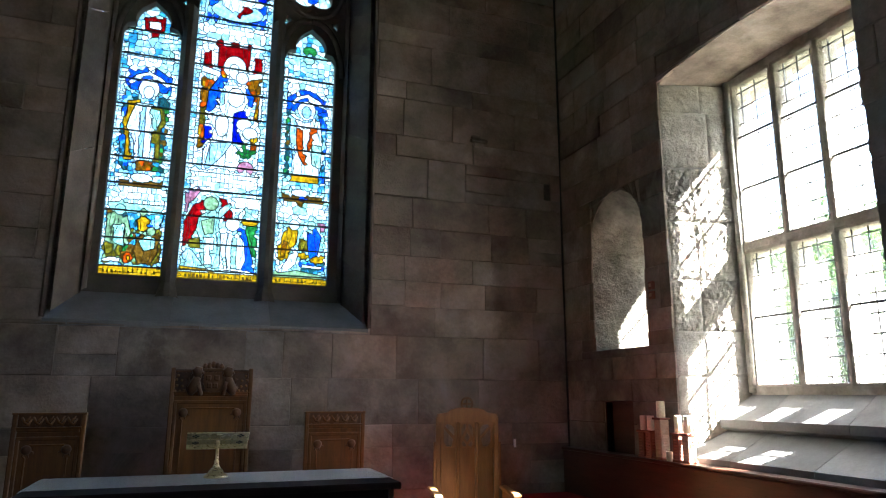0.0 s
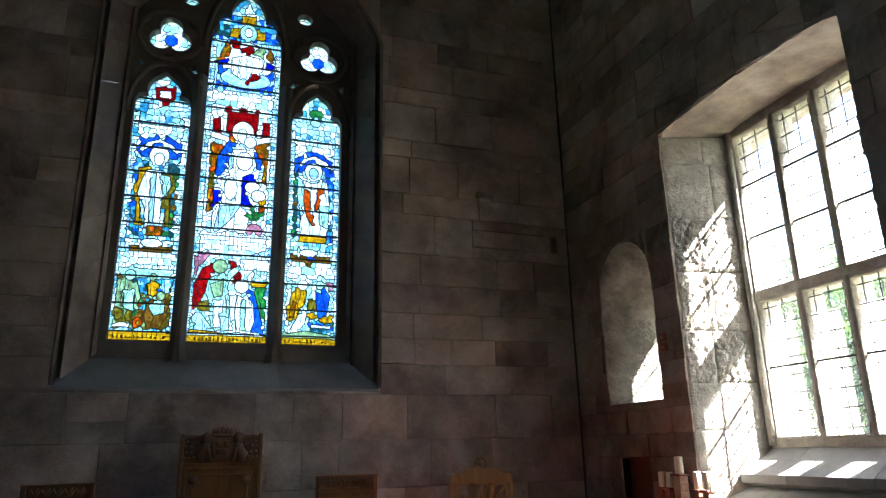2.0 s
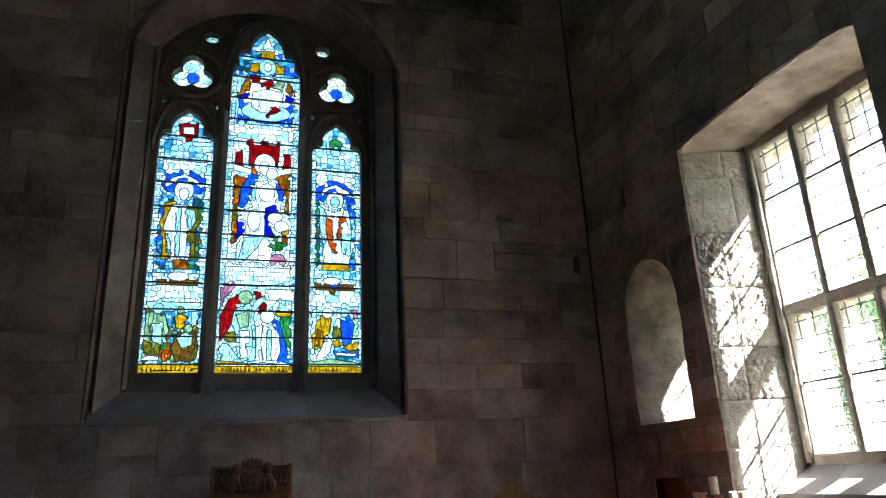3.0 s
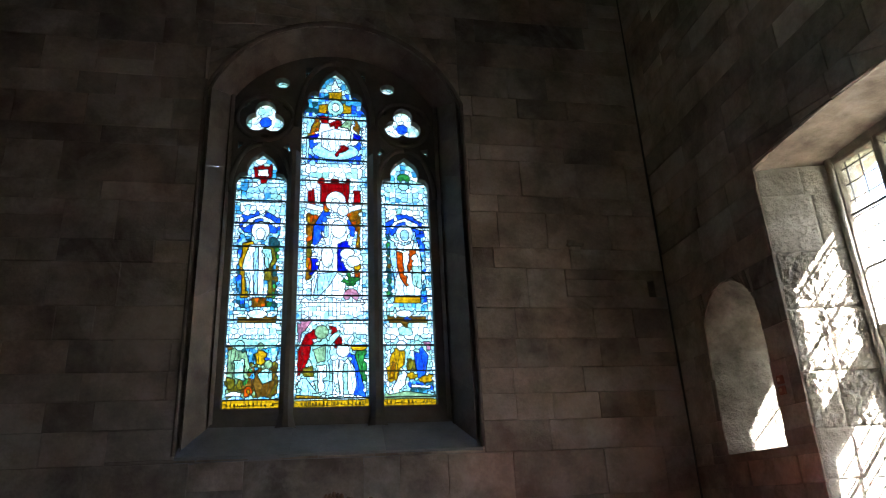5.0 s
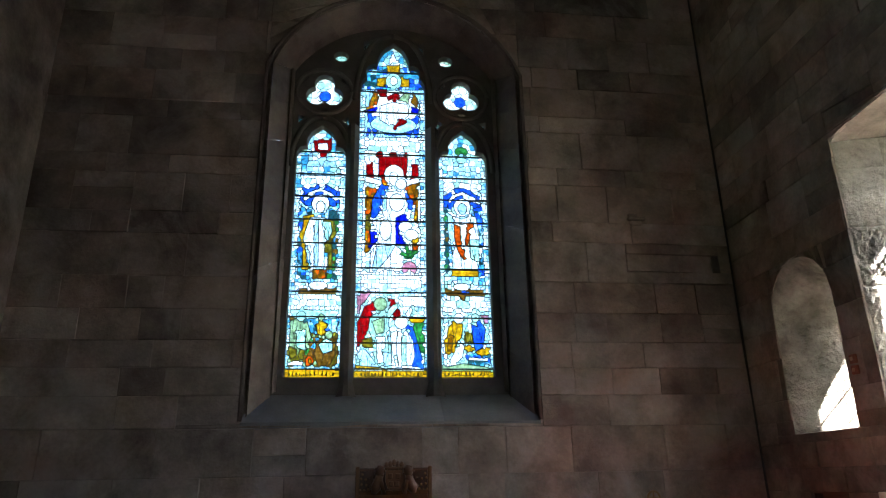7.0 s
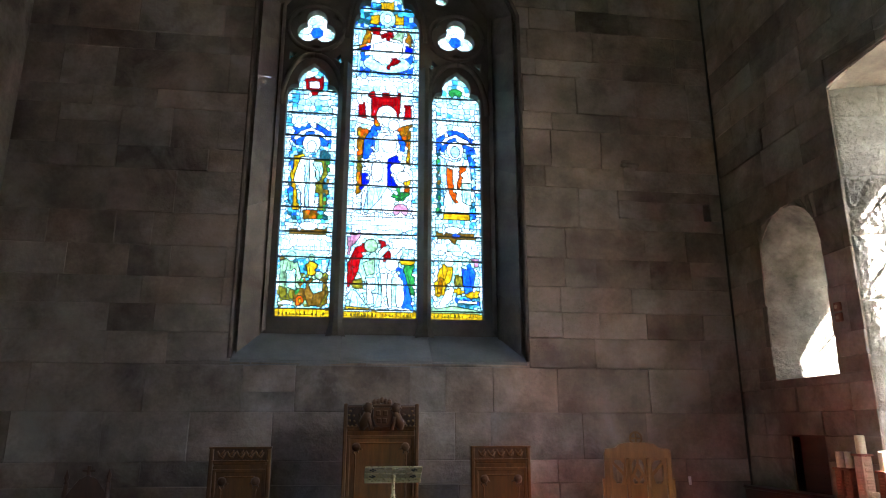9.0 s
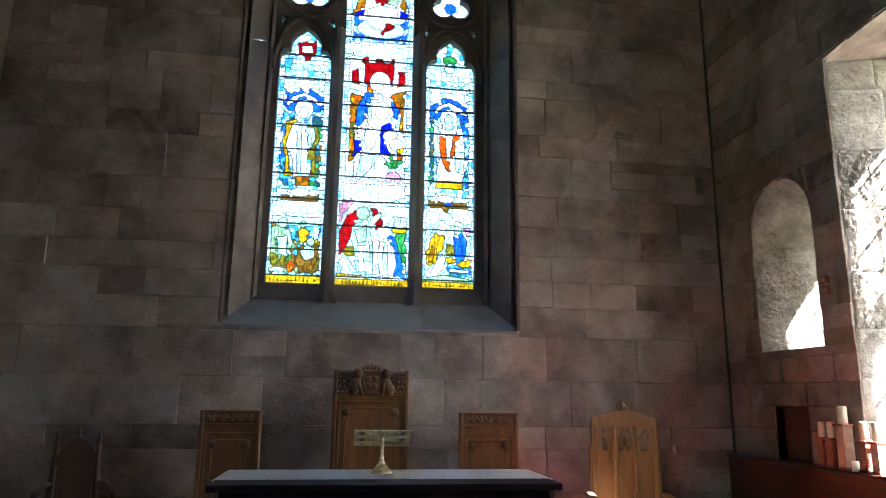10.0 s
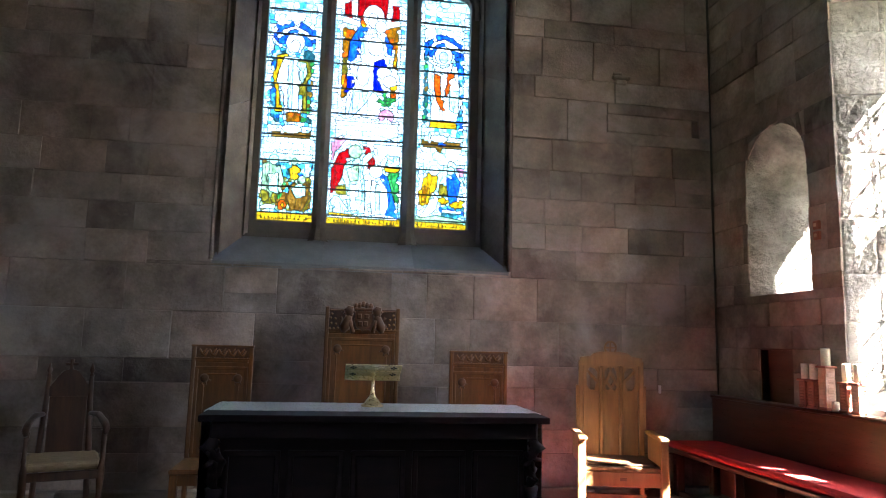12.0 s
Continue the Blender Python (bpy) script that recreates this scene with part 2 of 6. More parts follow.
def tube(bm, pts, r, steps=8):
    """Adds a tube along points; r may be a number or a list."""
    rings = []
    for i, p in enumerate(pts):
        p = Vector(p)
        way = (Vector(pts[min(i + 1, len(pts) - 1)]) - Vector(pts[max(i - 1, 0)])).normalized()
        q = way.to_track_quat("Z", "Y")
        rr = r[i] if isinstance(r, (list, tuple)) else r
        rings.append([bm.verts.new(p + q @ Vector((rr * math.cos(2 * math.pi * k / steps), rr * math.sin(2 * math.pi * k / steps), 0))) for k in range(steps)])
    for a, b in zip(rings, rings[1:]):
        for k in range(steps):
            bm.faces.new((a[k], a[(k + 1) % steps], b[(k + 1) % steps], b[k]))
    bm.faces.new(list(reversed(rings[0])))
    bm.faces.new(rings[-1])


def prism(bm, poly, d0, d1, put):
    """Adds a prism over a 2D polygon between two depths; put(u, v, d) gives the place."""
    a, b = [bm.verts.new(put(u, v, d0)) for u, v in poly], [bm.verts.new(put(u, v, d1)) for u, v in poly]
    k = len(poly)
    bm.faces.new(a)
    bm.faces.new(list(reversed(b)))
    for i in range(k):
        bm.faces.new((a[(i + 1) % k], a[i], b[i], b[(i + 1) % k]))


def part(name, bm, material, parent=None, label="", smooth=False):
    """Links a bmesh as one mesh object, under a thing or a part."""
    bmesh.ops.recalc_face_normals(bm, faces=bm.faces)
    me = bpy.data.meshes.new(name)
    bm.to_mesh(me)
    bm.free()
    me.materials.append(material)
    if smooth:
        me.shade_auto_smooth(radians(40)) if hasattr(me, "shade_auto_smooth") else me.shade_smooth()
    ob = new(name, me)
    if parent is not None:
        ob.parent = parent
    return tagged(ob, label)


def thing(name, m, label, category, group="", kind=""):
    """An Empty at the base of a thing, that parents its parts."""
    ob = new(name)
    ob.empty_display_size = 0.1
    ob.matrix_basis = m
    return tagged(ob, label, category, group, kind)


def plate(outer, holes, half, bevel=0.0):
    """A mesh: a flat sheet with holes, 2 * half thick, about the plane of u and v."""
    cu = bpy.data.curves.new("outline", "CURVE")
    cu.dimensions, cu.fill_mode, cu.extrude, cu.bevel_depth, cu.bevel_resolution = "2D", "BOTH", half - bevel, bevel, 1
    if bevel:
        cu.offset = -bevel
    for pts in (outer, *holes):
        s = cu.splines.new("POLY")
        s.points.add(len(pts) - 1)
        for p, (u, v) in zip(s.points, pts):
            p.co = (u, v, 0, 1)
        s.use_cyclic_u = True
    tmp = new("outline", cu)
    me = bpy.data.meshes.new_from_object(tmp.evaluated_get(bpy.context.evaluated_depsgraph_get()))
    bpy.data.objects.remove(tmp)
    return me


def plate_part(name, outer, holes, half, m, material, parent=None, label="", bevel=0.0):
    me = plate(outer, holes, half, bevel)
    me.name = name
    me.transform(m)
    me.materials.clear()
    me.materials.append(material)
    ob = new(name, me)
    if parent is not None:
        ob.parent = parent
    return tagged(ob, label)


EAST = Matrix(((1, 0, 0, 0), (0, 0, -1, 0), (0, 1, 0, 0), (0, 0, 0, 1)))      # u = x, v = z, depth out of the wall
SOUTH = Matrix(((0, 0, -1, 0), (-1, 0, 0, 0), (0, 1, 0, 0), (0, 0, 0, 1)))    # u = -y, v = z, depth out of the wall


def east(u, v, d):
    return Vector((u, -d, v))


def south(u, v, d):
    return Vector((-d, -u, v))


def rect(u0, u1, v0, v1):
    return [(u0, v0), (u1, v0), (u1, v1), (u0, v1)]


def half_cut(poly, a, b, keep_left=True):
    """The part of a polygon to the left of the line from a to b."""
    out, s = [], 1 if keep_left else -1
    side = [s * ((b[0] - a[0]) * (p[1] - a[1]) - (b[1] - a[1]) * (p[0] - a[0])) for p in poly]
    for i, p in enumerate(poly):
        q, sp, sq = poly[(i + 1) % len(poly)], side[i], side[(i + 1) % len(poly)]
        if sp >= 0:
            out.append(p)
        if (sp > 0 > sq) or (sp < 0 < sq):
            t = sp / (sp - sq)
            out.append((p[0] + t * (q[0] - p[0]), p[1] + t * (q[1] - p[1])))
    return out


def area(poly):
    return abs(sum(p[0] * q[1] - q[0] * p[1] for p, q in zip(poly, poly[1:] + poly[:1]))) / 2 if len(poly) > 2 else 0.0


def without(poly, hole):
    """The pieces of a polygon outside a convex hole (points anticlockwise)."""
    made, rest = [], poly
    sides = sorted(zip(hole, hole[1:] + hole[:1]), key=lambda e: min(abs(e[0][0] - e[1][0]), abs(e[0][1] - e[1][1])) > 1e-6)
    for a, b in sides:
        off = half_cut(rest, a, b, False)
        if area(off) > 0.0015:
            made.append(off)
        rest = half_cut(rest, a, b)
        if area(rest) < 1e-5:
            break
    return made


def inset(poly, d):
    """A convex polygon shrunk by d."""
    c = sum((p[0] * q[1] - q[0] * p[1]) for p, q in zip(poly, poly[1:] + poly[:1]))
    if c < 0:
        poly = poly[::-1]
    out = poly
    for a, b in zip(poly, poly[1:] + poly[:1]):
        ln = math.hypot(b[0] - a[0], b[1] - a[1])
        if ln < 1e-6:
            continue
        n = (-(b[1] - a[1]) / ln * d, (b[0] - a[0]) / ln * d)
        out = half_cut(out, (a[0] + n[0], a[1] + n[1]), (b[0] + n[0], b[1] + n[1]))
        if len(out) < 3:
            return []
    return out


def tidy(poly, d=0.004):
    out = []
    for p in poly:
        if not out or math.hypot(p[0] - out[-1][0], p[1] - out[-1][1]) > d:
            out.append(p)
    while len(out) > 2 and math.hypot(out[0][0] - out[-1][0], out[0][1] - out[-1][1]) <= d:
        out.pop()
    return out


def stone(name, poly, put, parent, material, rng, gap=0.004, proud=0.0, edge=0.012, back=0.03):
    """One dressed block over a convex polygon: worn edges, face a little uneven."""
    outer = tidy(inset(poly, gap))
    inner = tidy(inset(poly, gap + edge), 0.002)
    if len(outer) < 3 or len(inner) < 3:
        return None
    c = (sum(p[0] for p in outer) / len(outer), sum(p[1] for p in outer) / len(outer))
    bm = bmesh.new()
    org = put(c[0], c[1], 0)
    tilt = (rng.uniform(-0.006, 0.006), rng.uniform(-0.006, 0.006))

    def ring(poly2, d, tilted=0.0):
        return [bm.verts.new(put(u, v, d + tilted * (tilt[0] * (u - c[0]) + tilt[1] * (v - c[1])) * 4) - org) for u, v in poly2]
    base, shoulder = ring(outer, -back), ring(outer, proud - edge * 0.6)
    face = ring(inner, proud + rng.uniform(-0.003, 0.004), 1.0)
    k = len(outer)
    for i in range(k):
        bm.faces.new((base[i], base[(i + 1) % k], shoulder[(i + 1) % k], shoulder[i]))
    bm.faces.new(face)
    if len(face) == k:
        for i in range(k):
            bm.faces.new((shoulder[i], shoulder[(i + 1) % k], face[(i + 1) % k], face[i]))
    else:
        bm.faces.new(shoulder)
    ob = part(name, bm, material, parent)
    ob.location = org
    return ob


def ashlar(parent, u0, u1, v0, v1, holes, put, material, rng, low=0.2, high=0.34, short=0.3, long=0.8):
    """Coursed stones over a wall face, cut round the openings (convex, anticlockwise)."""
    v = v0
    while v < v1 - 0.02:
        h = min(rng.uniform(low, high), v1 - v)
        if v1 - v - h < 0.12:
            h = v1 - v
        u = u0
        while u < u1 - 0.01:
            w = rng.uniform(short, long)
            if u1 - u - w < 0.2:
                w = u1 - u
            pieces = [rect(u, u + w, v, v + h)]
            if rng.random() < 0.12 and h > 0.25:
                k = rng.uniform(0.4, 0.6)
                pieces = [rect(u, u + w, v, v + h * k), rect(u, u + w, v + h * k, v + h)]
            for hole in holes:
                us, vs = [p[0] for p in hole], [p[1] for p in hole]
                nxt = []
                for p in pieces:
                    pu, pv = [q[0] for q in p], [q[1] for q in p]
                    if max(pu) <= min(us) or min(pu) >= max(us) or max(pv) <= min(vs) or min(pv) >= max(vs):
                        nxt.append(p)
                    else:
                        nxt += without(p, hole)
                pieces = nxt
            for p in pieces:
                stone("stone", p, put, parent, material, rng, gap=rng.uniform(0.0004, 0.0022), proud=rng.uniform(-0.003, 0.003), edge=rng.uniform(0.002, 0.006))
            u += w
        v += h


# ---- large structure ----
NORTH_X, WEST_Y, ROOF_Z = -6.2, -11.0, 7.2
WIN_L, WIN_R, SPRING, CROWN = -4.305, -1.90, 5.19, 6.04
CX = (WIN_L + WIN_R) / 2
A_IN, SPRING_IN, RISE_IN, FOOT_IN = 0.985, 5.36, 0.55, 2.19


def east_arch(a, rise, foot, spring=SPRING, steps=20, jamb_steps=1):
    """Outline of the great window, anticlockwise from its lower left: straight jambs and a segmental head."""
    big = (a * a + rise * rise) / (2 * rise)
    half = math.asin(a / big)
    pts = [(CX - a, foot)]
    pts += [(CX + a, foot + (spring - foot) * k / jamb_steps) for k in range(jamb_steps)]
    pts += [(CX + big * math.sin(half - 2 * half * k / steps), spring + rise - big + big * math.cos(half - 2 * half * k / steps)) for k in range(steps + 1)]
    pts += [(CX - a, foot + (spring - foot) * k / jamb_steps) for k in range(jamb_steps - 1, 0, -1)]
    return pts


def ring_loft(bm, outlines, put):
    """Skins of quads between outlines of equal length; outline rows are (points, depth)."""
    rings = [[bm.verts.new(put(u, v, d)) for u, v in pts] for pts, d in outlines]
    for a, b in zip(rings, rings[1:]):
        for i in range(len(a) - 1):
            bm.faces.new((a[i], a[i + 1], b[i + 1], b[i]))


# floor, one sheet of ground outside, and the room's shell
bm = bmesh.new()
box(bm, NORTH_X - 0.9, 0.95, WEST_Y - 0.9, 0.95, -0.3, -0.02)
floor = tagged(part("floor", bm, MORTAR), "stone flagged floor of the chapel", "floor", kind="structure")
bm = bmesh.new()
box(bm, -300, 300, -300, 300, -1.1, -0.9)
tagged(part("ground", bm, GRASS), "grass lawn outside the chapel walls", "ground", kind="structure")
bm = bmesh.new()
box(bm, NORTH_X - 0.9, 0.95, WEST_Y - 0.9, 0.95, ROOF_Z, ROOF_Z + 0.3)
for k in range(28):
    box(bm, NORTH_X, 0, -0.4 * k - 0.39, -0.4 * k - 0.01, ROOF_Z - 0.03, ROOF_Z - 0.004, 0.006)
tagged(part("ceiling", bm, ROOFWOOD), "dark boarded timber ceiling", "ceiling", kind="structure")

SLOT = rect(-0.19, -0.118, 3.20, 3.365)
outline0 = east_arch(CX - WIN_L, CROWN - SPRING, 1.90)
wall_east = plate_part("wall_east", rect(NORTH_X - 0.9, 0.95, -0.3, ROOF_Z + 0.3), [outline0, SLOT], 0.45, Matrix.Translation((0, 0.465, 0)) @ EAST, MORTAR)
tagged(wall_east, "brown sandstone ashlar wall behind the altar", "wall", kind="structure")

SW0, SW1, SW_FOOT, SW_SPRING = 1.52, 3.19, 0.95, 3.74
def south_opening(u0, u1, foot, spring, rise, steps=12):
    return [(u0, foot), (u1, foot)] + [((u0 + u1) / 2 + (u1 - u0) / 2 * math.cos(math.pi * k / steps), spring + rise * math.sin(math.pi * k / steps)) for k in range(steps + 1)]


big_open = south_opening(SW0, SW1, SW_FOOT, SW_SPRING, 0.075)
NICHE_C, NICHE_A = 0.86, 0.365
niche_open = south_opening(NICHE_C - NICHE_A, NICHE_C + NICHE_A, 1.735, 2.70, 0.36)
aumbry_open = rect(0.60, 0.985, 0.86, 1.315)
wall_south = plate_part("wall_south", rect(0.0, 12.0, -0.3, ROOF_Z + 0.3), [big_open, niche_open, aumbry_open], 0.475, Matrix.Translation((0.49, 0, 0)) @ SOUTH, MORTAR)
tagged(wall_south, "sandstone side wall with a mullioned window and a lancet", "wall", kind="structure")
# unseen opening added here to bring skylight onto the lower east wall
wall_north = plate_part("wall_north", rect(0.0, -WEST_Y, -0.3, ROOF_Z), [rect(5.6, 8.8, 2.8, 6.6)], 0.45, Matrix.Translation((NORTH_X - 0.45, 0, 0)) @ SOUTH, STONE)
tagged(wall_north, "dark sandstone wall in deep shade", "wall", kind="structure")
bm = bmesh.new()
box(bm, NORTH_X - 0.9, 0.95, WEST_Y - 0.9, WEST_Y, -0.3, ROOF_Z + 0.3)
wall_west = tagged(part("wall_west", bm, STONE), "plain stone wall at the far end", "wall", kind="structure")

bm = bmesh.new()
box(bm, -0.25, -0.06, 0.16, 0.6, 3.1, 3.45)
part("slot_back", bm, MORTAR, wall_east)

# stone plinth along the foot of the east wall
rng = random.Random(5)
plinth = tagged(new("plinth"), "low pale stone plinth along the wall's foot", "plinth", kind="structure")
u = NORTH_X
while u < -0.02:
    w = min(rng.uniform(0.7, 1.1), -u)
    bm = bmesh.new()
    box(bm, u + 0.003, u + w - 0.003, -0.10, 0.03, -0.02, 0.152, 0.008)
    part("stone", bm, FLOORSTONE, plinth)
    u += w

# flags of the floor near the altar
rng = random.Random(6)
y = -0.11
while y > -7:
    d = rng.uniform(0.5, 0.7)
    x = NORTH_X
    while x < -0.01:
        w = min(rng.uniform(0.6, 1.0), -x)
        bm = bmesh.new()
        box(bm, x + 0.004, x + w - 0.004, y - d + 0.004, y - 0.004, -0.06, rng.uniform(-0.003, 0.0), 0.006)
        part("flagstone", bm, FLOORSTONE, floor)
        x += w
    y -= d


# ---- the great window ----
window_1 = tagged(new("window_1"), "three-light stained glass window with traceried stone head", "window", kind="structure")
GLASS_Y = 0.45
# splayed, moulded reveal, block by block: hollow, roll and splay from the wall face to the tracery
rng = random.Random(17)
ramp_rows = []
for t, d in ((0.0, 0.012), (0.0, -0.10), (0.10, -0.11), (0.13, -0.03), (0.18, -0.022), (0.24, -0.05), (0.27, -0.065), (0.74, -0.26), (0.79, -0.31), (0.86, -0.285), (0.93, -0.31), (1.0, -0.40)):
    a = (CX - WIN_L) * (1 - t) + A_IN * t
    foot = 1.90 * (1 - t) + FOOT_IN * t
    ring = east_arch(a, (CROWN - SPRING) * (1 - t) + RISE_IN * t, foot, SPRING * (1 - t) + SPRING_IN * t, 24, 8)
    ramp_rows.append((ring[1:] + [ring[0]], d))
cut = 0
while cut < len(ramp_rows[0][0]) - 1:
    span = 1 if cut < 8 or cut >= len(ramp_rows[0][0]) - 9 else 3
    bm = bmesh.new()
    lift = rng.uniform(-0.003, 0.003)
    ring_loft(bm, [(pts[cut:cut + span + 1], d + lift) for pts, d in ramp_rows], east)
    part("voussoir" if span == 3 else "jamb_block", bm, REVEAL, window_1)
    cut += span
bm = bmesh.new()
# thin roll round the head and down the jambs
steps_hood = []
for a_off, d in ((0.028, -0.01), (0.028, 0.010), (0.014, 0.018), (-0.004, 0.010), (-0.004, -0.02)):
    a = CX - WIN_L + a_off
    ring = east_arch(a, CROWN - SPRING + a_off, 1.905)
    steps_hood.append((ring[1:] + [ring[0]], d))
ring_loft(bm, steps_hood, east)
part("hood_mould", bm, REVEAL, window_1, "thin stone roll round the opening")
for x0, x1 in ((-4.31, -3.448), (-3.446, -2.698), (-2.696, -1.895)):
    bm = bmesh.new()
    prism(bm, [(x0, 1.895), (x1, 1.895), (x1, 1.885), (x0, 1.885)], -0.02, 0.006, east)
    a, b = [bm.verts.new(Vector((x, y, z))) for x, y, z in ((x0, -0.002, 1.898), (x1, -0.002, 1.898), (x1, 0.42, 2.195), (x0, 0.42, 2.195))], [bm.verts.new(Vector((x, y, z))) for x, y, z in ((x0, 0.012, 1.80), (x1, 0.012, 1.80), (x1, 0.42, 1.80), (x0, 0.42, 1.80))]
    bm.faces.new(a)
    for i in range(4):
        bm.faces.new((a[i], a[(i + 1) % 4], b[(i + 1) % 4], b[i]))
    part("sill", bm, SILLSTONE, window_1, "sloping grey stone sill")
bm = bmesh.new()
prism(bm, [(0.02, 1.80), (0.45, 1.80), (0.45, 2.18), (0.02, 1.885)], WIN_L - 0.05, WIN_R + 0.05, lambda u, v, d: Vector((d, u, v)))
part("sill_core", bm, MORTAR, window_1)


def mirrored(cx, rows):
    """A symmetric outline: half widths and heights from the foot up, the last at the tip."""
    return [(cx + w, z) for w, z in rows] + [(cx - w, z) for w, z in reversed(rows) if w > 1e-6]


def light_outline(cx, half, foot, head):
    return mirrored(cx, [(half, foot)] + head)


CENTRE = [(.325, 5.18), (.318, 5.25), (.30, 5.30), (.262, 5.34), (.275, 5.37), (.272, 5.42), (.245, 5.465), (.20, 5.485), (.165, 5.472), (.158, 5.53), (.13, 5.61), (.085, 5.68), (0, 5.745)]
SIDE = [(.237, 4.40), (.232, 4.46), (.20, 4.515), (.135, 4.53), (.142, 4.57), (.132, 4.62), (.10, 4.675), (0, 4.755)]
LIGHTS = [(-3.803, .237, SIDE, 4.755), (-3.117, .327, CENTRE, 5.745), (-2.425, .24, SIDE, 4.755)]
FOOT = 2.306
holes = [light_outline(cx, half, FOOT, head) for cx, half, head, top in LIGHTS]


def trefoil(cx, cz, r, turn=90, steps=36):
    return [(cx + r * (0.55 + 0.47 * abs(math.cos(1.5 * (2 * math.pi * k / steps - radians(turn))))) * math.cos(2 * math.pi * k / steps),
             cz + r * (0.55 + 0.47 * abs(math.cos(1.5 * (2 * math.pi * k / steps - radians(turn))))) * math.sin(2 * math.pi * k / steps)) for k in range(steps)]


def oval(cx, cz, rx, rz, steps=16):
    return [(cx + rx * math.cos(2 * math.pi * k / steps), cz + rz * math.sin(2 * math.pi * k / steps)) for k in range(steps)]


small_lights = []
for s in (-1, 1):
    c = -3.112
    small_lights.append(("white", trefoil(c + s * .685, 5.135, .19)))
    small_lights.append(("mint", oval(c + s * .533, 5.556, .072, .058)))
    small_lights.append(("pale", [(c + s * (.25 + du), 5.71 + dv) for du, dv in ((-.04, .065), (.055, .045), (.06, -.08))]))
    small_lights.append(("pale", [(c + s * (.497 + du), 5.262 + dv) for du, dv in ((-.04, -.04), (.03, .0), (.01, .05))]))
    small_lights.append(("pale", [(c + s * (.872 + du), 5.255 + dv) for du, dv in ((-.04, .03), (.04, -.03), (.02, .04))]))
    small_lights.append(("pale", [(c + s * (.468 + du), 4.815 + dv) for du, dv in ((-.04, -.045), (.035, .0), (-.02, .05))]))
    small_lights.append(("pale", [(c + s * (.90 + du), 4.818 + dv) for du, dv in ((.03, -.045), (.03, .045), (-.04, .03))]))
    small_lights.append(("white", oval(c + s * .687, 4.93, .04, .009, 8)))
holes += [pts for _, pts in small_lights]
plate_part("tracery", east_arch(1.10, 0.68, 2.05, 5.33), holes, 0.06, Matrix.Translation((0, 0.42, 0)) @ EAST, BACKLITSTONE, window_1, "dark backlit stone tracery", bevel=0.006)
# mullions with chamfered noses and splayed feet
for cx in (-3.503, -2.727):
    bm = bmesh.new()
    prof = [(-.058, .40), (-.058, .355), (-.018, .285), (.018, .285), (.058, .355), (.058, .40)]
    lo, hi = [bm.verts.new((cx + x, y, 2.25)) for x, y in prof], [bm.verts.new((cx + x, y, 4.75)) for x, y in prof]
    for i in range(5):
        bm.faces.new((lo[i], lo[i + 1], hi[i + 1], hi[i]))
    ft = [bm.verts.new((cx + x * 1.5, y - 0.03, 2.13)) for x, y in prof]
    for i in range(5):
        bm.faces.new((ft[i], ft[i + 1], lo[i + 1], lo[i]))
    part("mullion", bm, BACKLITSTONE, window_1)


def rib(bm, pts, r, y):
    tube(bm, [(u, y, v) for u, v in pts], r, 6)


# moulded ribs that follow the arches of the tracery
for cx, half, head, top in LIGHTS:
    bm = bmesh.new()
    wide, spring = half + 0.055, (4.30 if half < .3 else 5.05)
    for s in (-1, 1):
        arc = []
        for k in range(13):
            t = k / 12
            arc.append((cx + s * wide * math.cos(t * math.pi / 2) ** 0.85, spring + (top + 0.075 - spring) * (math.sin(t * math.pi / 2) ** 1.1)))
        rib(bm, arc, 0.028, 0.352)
    part("rib", bm, BACKLITSTONE, window_1, smooth=True)
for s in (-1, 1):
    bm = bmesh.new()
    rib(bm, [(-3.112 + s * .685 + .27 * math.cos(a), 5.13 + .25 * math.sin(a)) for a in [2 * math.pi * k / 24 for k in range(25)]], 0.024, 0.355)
    part("rib", bm, BACKLITSTONE, window_1, smooth=True)


# stained glass: designs of plain coloured fields
def within(shape, u, v):
    kind = shape[0]
    if kind == "e":
        return ((u - shape[1]) / shape[3]) ** 2 + ((v - shape[2]) / shape[4]) ** 2 <= 1
    if kind == "r":
        return shape[1] <= u <= shape[2] and shape[3] <= v <= shape[4]
    pts, odd = shape[1], False
    for (x0, y0), (x1, y1) in zip(pts, pts[1:] + pts[:1]):
        if (y0 > v) != (y1 > v) and u < (x1 - x0) * (v - y0) / (y1 - y0) + x0:
            odd = not odd
    return odd


def border_pairs(shape, step, off):
    """Points just inside and just outside a shape's edge."""
    if shape[0] == "e":
        _, cx, cz, rx, rz, _ = shape
        n = max(7, int(2 * math.pi * max(rx, rz) / step))
        for k in range(n):
            c, s = math.cos(2 * math.pi * k / n), math.sin(2 * math.pi * k / n)
            yield (cx + (rx - off) * c, cz + (rz - off) * s), (cx + (rx + off) * c, cz + (rz + off) * s)
        return
    pts = rect(*shape[1:5]) if shape[0] == "r" else shape[1]
    for (x0, y0), (x1, y1) in zip(pts, pts[1:] + pts[:1]):
        ln = math.hypot(x1 - x0, y1 - y0)
        n = max(1, round(ln / step))
        nx, ny = (y1 - y0) / ln * off, -(x1 - x0) / ln * off
        for k in range(n):
            t = (k + 0.5) / n
            x, y = x0 + t * (x1 - x0), y0 + t * (y1 - y0)
            yield (x - nx, y - ny), (x + nx, y + ny)


